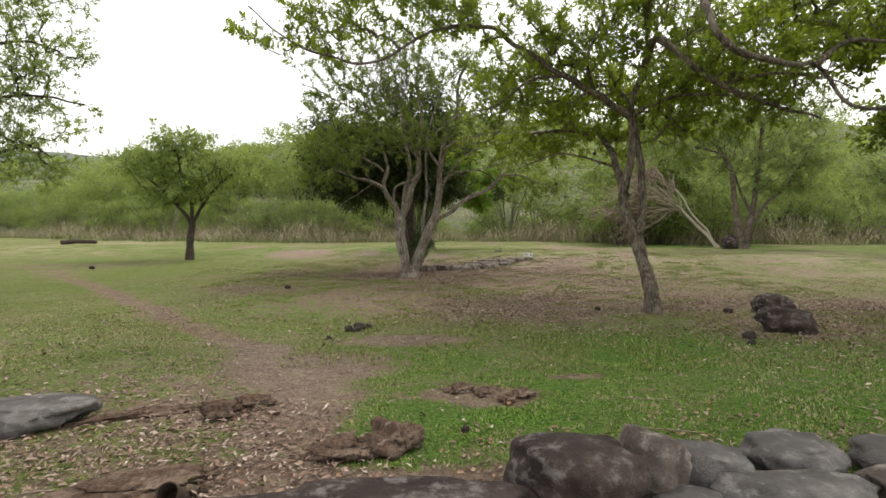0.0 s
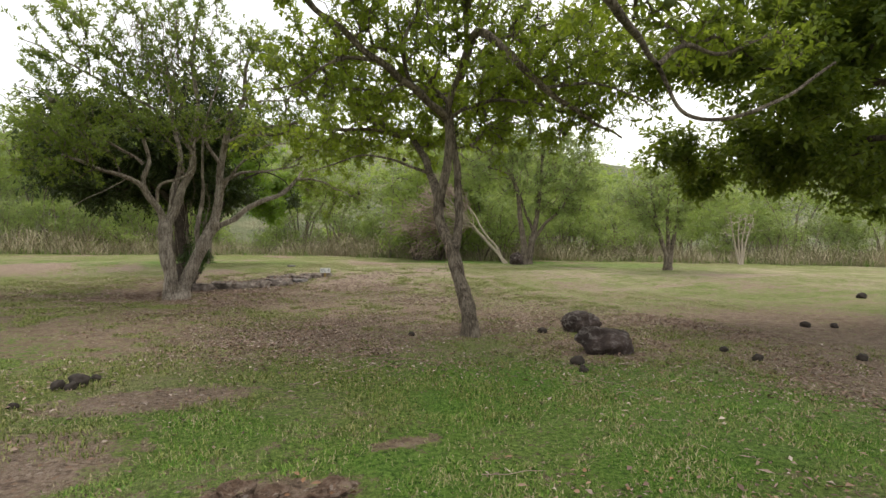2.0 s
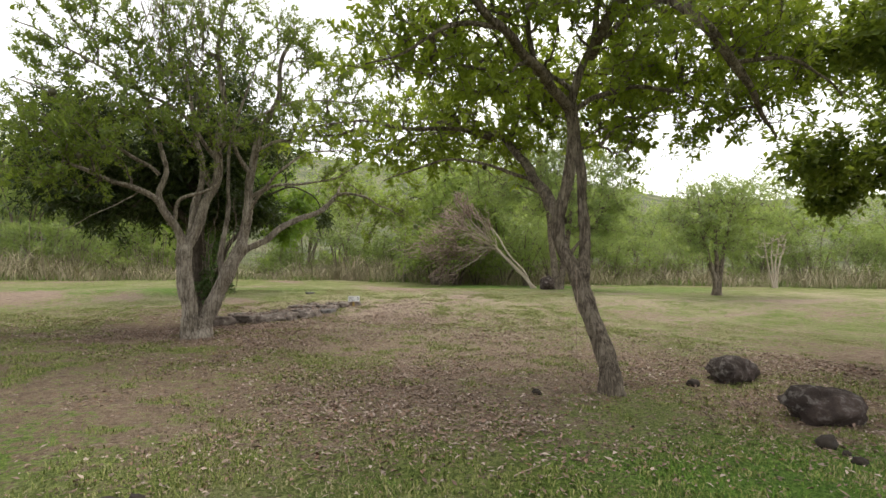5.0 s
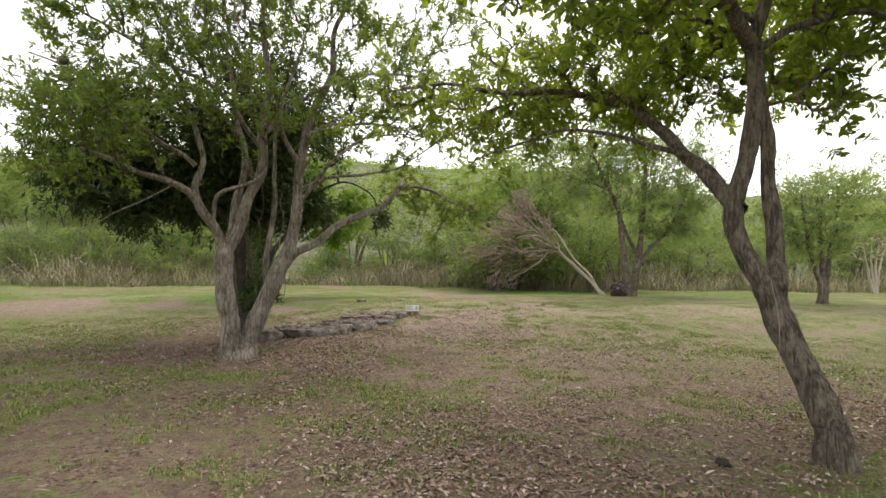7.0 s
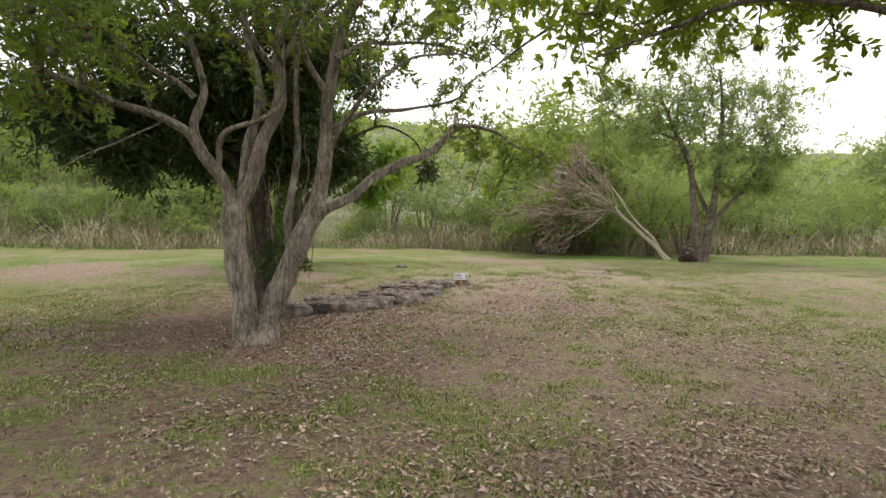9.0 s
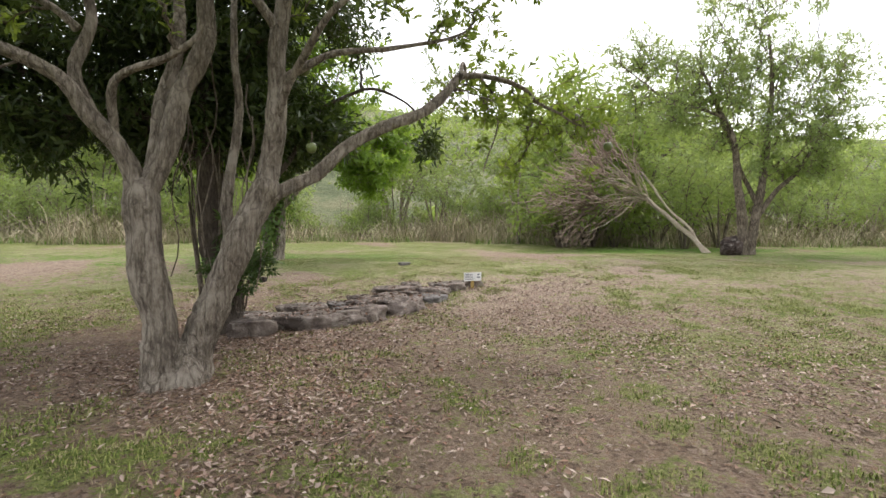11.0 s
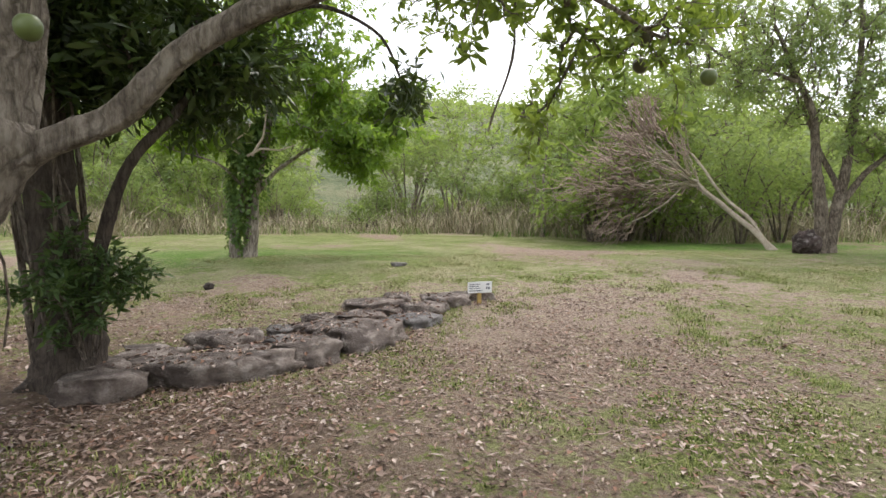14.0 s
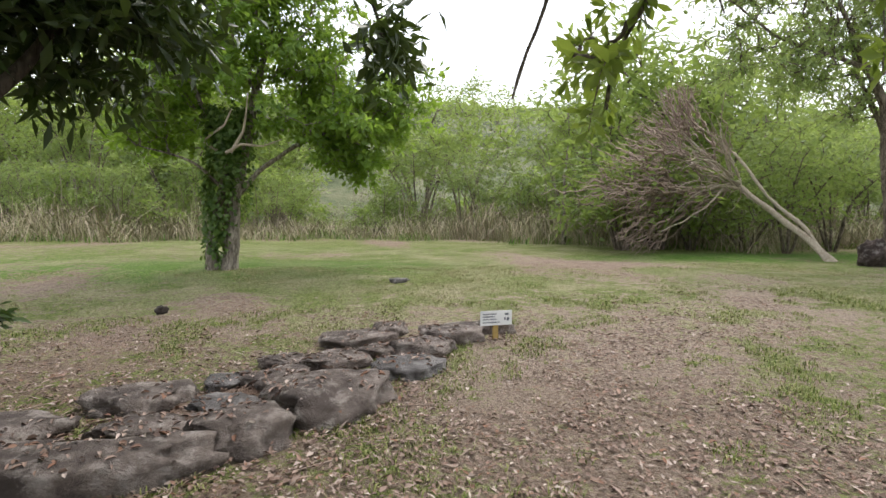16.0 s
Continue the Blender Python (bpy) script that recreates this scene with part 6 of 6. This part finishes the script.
for x, z, w, h in ((0.12, 0.04, 0.045, 0.022), (0.1, -0.01, 0.02, 0.03), (0.135, -0.015, 0.03, 0.035)):
    part("print_bar", box(w, 0.002, h, (x, -0.0155, 0.235 + z), 0.0005), M_INK, board)
sign.rotation_euler = (0, 0, radians(8))


# ---- dead leaves, twigs and grass on the ground ----
def scatter(n, box2, want, r, bias=1.0):
    """Places inside a rectangle, kept by the chance that want(x, y) gives."""
    x, y = r.uniform(box2[0], box2[1], n), box2[2] + (box2[3] - box2[2]) * r.uniform(0, 1, n) ** bias
    k = r.random(n) < want(x, y)
    return x[k], y[k]


def dead_leaf_chance(x, y):
    g, l, s = cover(x, y)
    under = np.maximum.reduce([ellipse(x, y, 3, 10, 4, 3, 0, 0.6), ellipse(x, y, 0, 16, 4.5, 3.5, 0, 0.6), 0.8 * ellipse(x, y, 3, 17, 3.5, 3.5, 0, 0.5), ellipse(x, y, 7.5, 7, 3.5, 3.2, 0, 0.6), 0.55 * ellipse(x, y, 0, 3.4, 5, 1.4, 0, 0.4)])
    return np.clip(0.1 + 0.75 * under, 0, 1) * (1 - 0.6 * l) * np.clip((0.6 * wave(x, y, 2.3) + 0.7 * wave(x, y, 0.9, 3.0) - 0.38) * 1.7, 0.04, 1)


r = np.random.default_rng(101)
x, y = scatter(400000, (-5.5, 8.5, 1.8, 22), dead_leaf_chance, r)
n = len(x)
P = np.stack([x, y, ground_z(x, y) + r.uniform(0.008, 0.022, n)], -1)
a = r.uniform(0, 6.28, n)
V, F = leaves(P, np.stack([np.cos(a), np.sin(a), r.normal(0, 0.22, n)], -1), np.stack([r.normal(0, 0.25, n), r.normal(0, 0.25, n), np.ones(n)], -1), np.clip(0.042 * r.lognormal(0, 0.42, n), 0.015, 0.11), np.clip(0.019 * r.lognormal(0, 0.4, n), 0.006, 0.045), False, 0.3, 0.42)
tagged(new("dead_leaves", npmesh("dead_leaves", V, F, M_LITTER)), "brown and grey dead leaves strewn on the soil", "dead leaves", kind="stuff")
x, y = scatter(2400, (-5, 5, 2.2, 5.2), lambda x, y: np.clip((wave(x, y, 1.6, 8.0) - 0.35) * 1.6 * (5.4 - y) / 3, 0, 1) * (1 - 0.75 * cover(x, y)[1]), r)
n = len(x)
P = np.stack([x, y, ground_z(x, y) + r.uniform(0.012, 0.03, n)], -1)
a = r.uniform(0, 6.28, n)
V, F = leaves(P, np.stack([np.cos(a), np.sin(a), r.normal(0, 0.2, n)], -1), np.stack([r.normal(0, 0.3, n), r.normal(0, 0.3, n), np.ones(n)], -1), r.uniform(0.03, 0.075, n), r.uniform(0.016, 0.034, n), True, 0.14)
tagged(new("large_dead_leaves", npmesh("large_dead_leaves", V, F, M_LITTER_WARM)), "larger tan and orange fallen leaves in the grass", "dead leaves", kind="stuff")
x, y = scatter(2600, (-6, 10, 2, 22), dead_leaf_chance, r)
n = len(x)
a, L = r.uniform(0, 6.28, n), r.uniform(0.08, 0.45, n)
s = np.linspace(-0.5, 0.5, 4)
P = np.stack([x[:, None] + np.cos(a)[:, None] * L[:, None] * s, y[:, None] + np.sin(a)[:, None] * L[:, None] * s, np.broadcast_to((ground_z(x, y) + 0.014)[:, None], (n, 4))], -1)
P = P + r.normal(0, 0.008, P.shape) * np.array([1, 1, 0.4])
V, F = twigs(P, r.uniform(0.002, 0.006, n), r.uniform(0.001, 0.003, n), 4)
tagged(new("fallen_twigs", npmesh("fallen_twigs", V, F, M_TWIG_DEAD)), "dry twigs lying in the leaf litter", "twigs", kind="stuff")


def blades(name, label, n, box2, want, lo, hi, width, material, seed, bias=1.0):
    r = np.random.default_rng(seed)
    x, y = scatter(n, box2, want, r, bias)
    n = len(x)
    x, y = np.repeat(x, 5) + r.normal(0, 0.03, n * 5), np.repeat(y, 5) + r.normal(0, 0.03, n * 5)
    n = len(x)
    h = r.uniform(lo, hi, n)
    a = r.uniform(0, 6.28, n)
    ln = r.uniform(0.3, 1.3, n)
    P0 = np.stack([x, y, ground_z(x, y) - 0.006], -1)
    d = np.stack([np.cos(a), np.sin(a), 0 * a], -1)
    S = np.stack([-np.sin(a), np.cos(a), 0 * a], -1) * (width * r.uniform(0.6, 1.3, n))[:, None]
    P1 = P0 + d * (h * ln * 0.35)[:, None] + np.array([0, 0, 1]) * (h * 0.65)[:, None]
    P2 = P0 + d * (h * ln)[:, None] + np.array([0, 0, 1]) * (h * (1.1 - 0.5 * ln))[:, None]
    V = np.stack([P0 - S, P0 + S, P1 + S * 0.8, P1 - S * 0.8, P2], 1).reshape(-1, 3)
    o = np.arange(n)[:, None] * 5
    F = np.concatenate([o + np.array([[0, 1, 2]]), o + np.array([[0, 2, 3]]), o + np.array([[3, 2, 4]])])
    if hi < 0.06:
        V = np.stack([P0 - S, P0 + S, P2], 1).reshape(-1, 3)
        F = np.arange(n * 3).reshape(-1, 3)
    return tagged(new(name, npmesh(name, V, F, material)), label, "grass", kind="stuff")


def lush_chance(x, y):
    g, l, s = cover(x, y)
    return np.clip((l - 0.3) * 2.2, 0, 1) * np.clip(1.9 * wave(x, y, 5.5) - 0.25, 0.08, 1)


def turf_chance(x, y):
    g, l, s = cover(x, y)
    return np.clip((g - 0.12) * 1.1, 0, 1) * np.clip((wave(x, y, 2.7, 3.0) - 0.25) * 1.8, 0.05, 1)


blades("lush_grass", "lush short green grass", 80000, (-4, 8.5, 2.6, 8.5), lush_chance, 0.012, 0.042, 0.0042, M_BLADE_LUSH, 111, 1.2)
blades("lawn_grass", "sparse worn yellow-green lawn grass", 270000, (-8, 12, 2.5, 26), turf_chance, 0.015, 0.05, 0.0042, M_BLADE, 112, 1.0)


def tuft_chance(x, y):
    g, l, s = cover(x, y)
    return tuft_patch(x, y) * np.clip(g * 2.2 + 0.15, 0, 1)


blades("grass_tufts", "fresh green grass tufts between dead leaves", 76000, (-6, 9, 5.5, 22), tuft_chance, 0.018, 0.062, 0.004, M_BLADE_TUFT, 113, 1.0)

# dead leaves caught on and between the kerb stones
deps = bpy.context.evaluated_depsgraph_get()
r = np.random.default_rng(121)
P, N = [], []
for q in range(1100):
    u, v = r.uniform(-0.6, 3.4), r.normal(0, 0.55)
    x, y = 0.1 + 0.78 * u - 0.6 * v, 18.1 + 0.72 * u + 0.7 * v
    hit, place, normal, _, ob, _ = scene.ray_cast(deps, Vector((x, y, 0.75)), Vector((0, 0, -1)))
    if hit and normal.z > 0.75 and ob.name.startswith(("kerb", "bed")) and (place.z < 0.3 or r.random() < 0.3):
        P.append((place.x, place.y, place.z + 0.008))
        N.append(tuple(normal))
P, N = np.array(P), np.array(N)
n = len(P)
D = unit(np.cross(N, r.normal(0, 1, (n, 3)))) + r.normal(0, 0.12, (n, 3))
V, F = leaves(P, D, N + r.normal(0, 0.3, (n, 3)), r.uniform(0.02, 0.08, n), r.uniform(0.01, 0.035, n), True, 0.45)
tagged(new("stone_litter", npmesh("stone_litter", V, F, M_LITTER)), "dead leaves caught between the kerb stones", "dead leaves", kind="stuff")
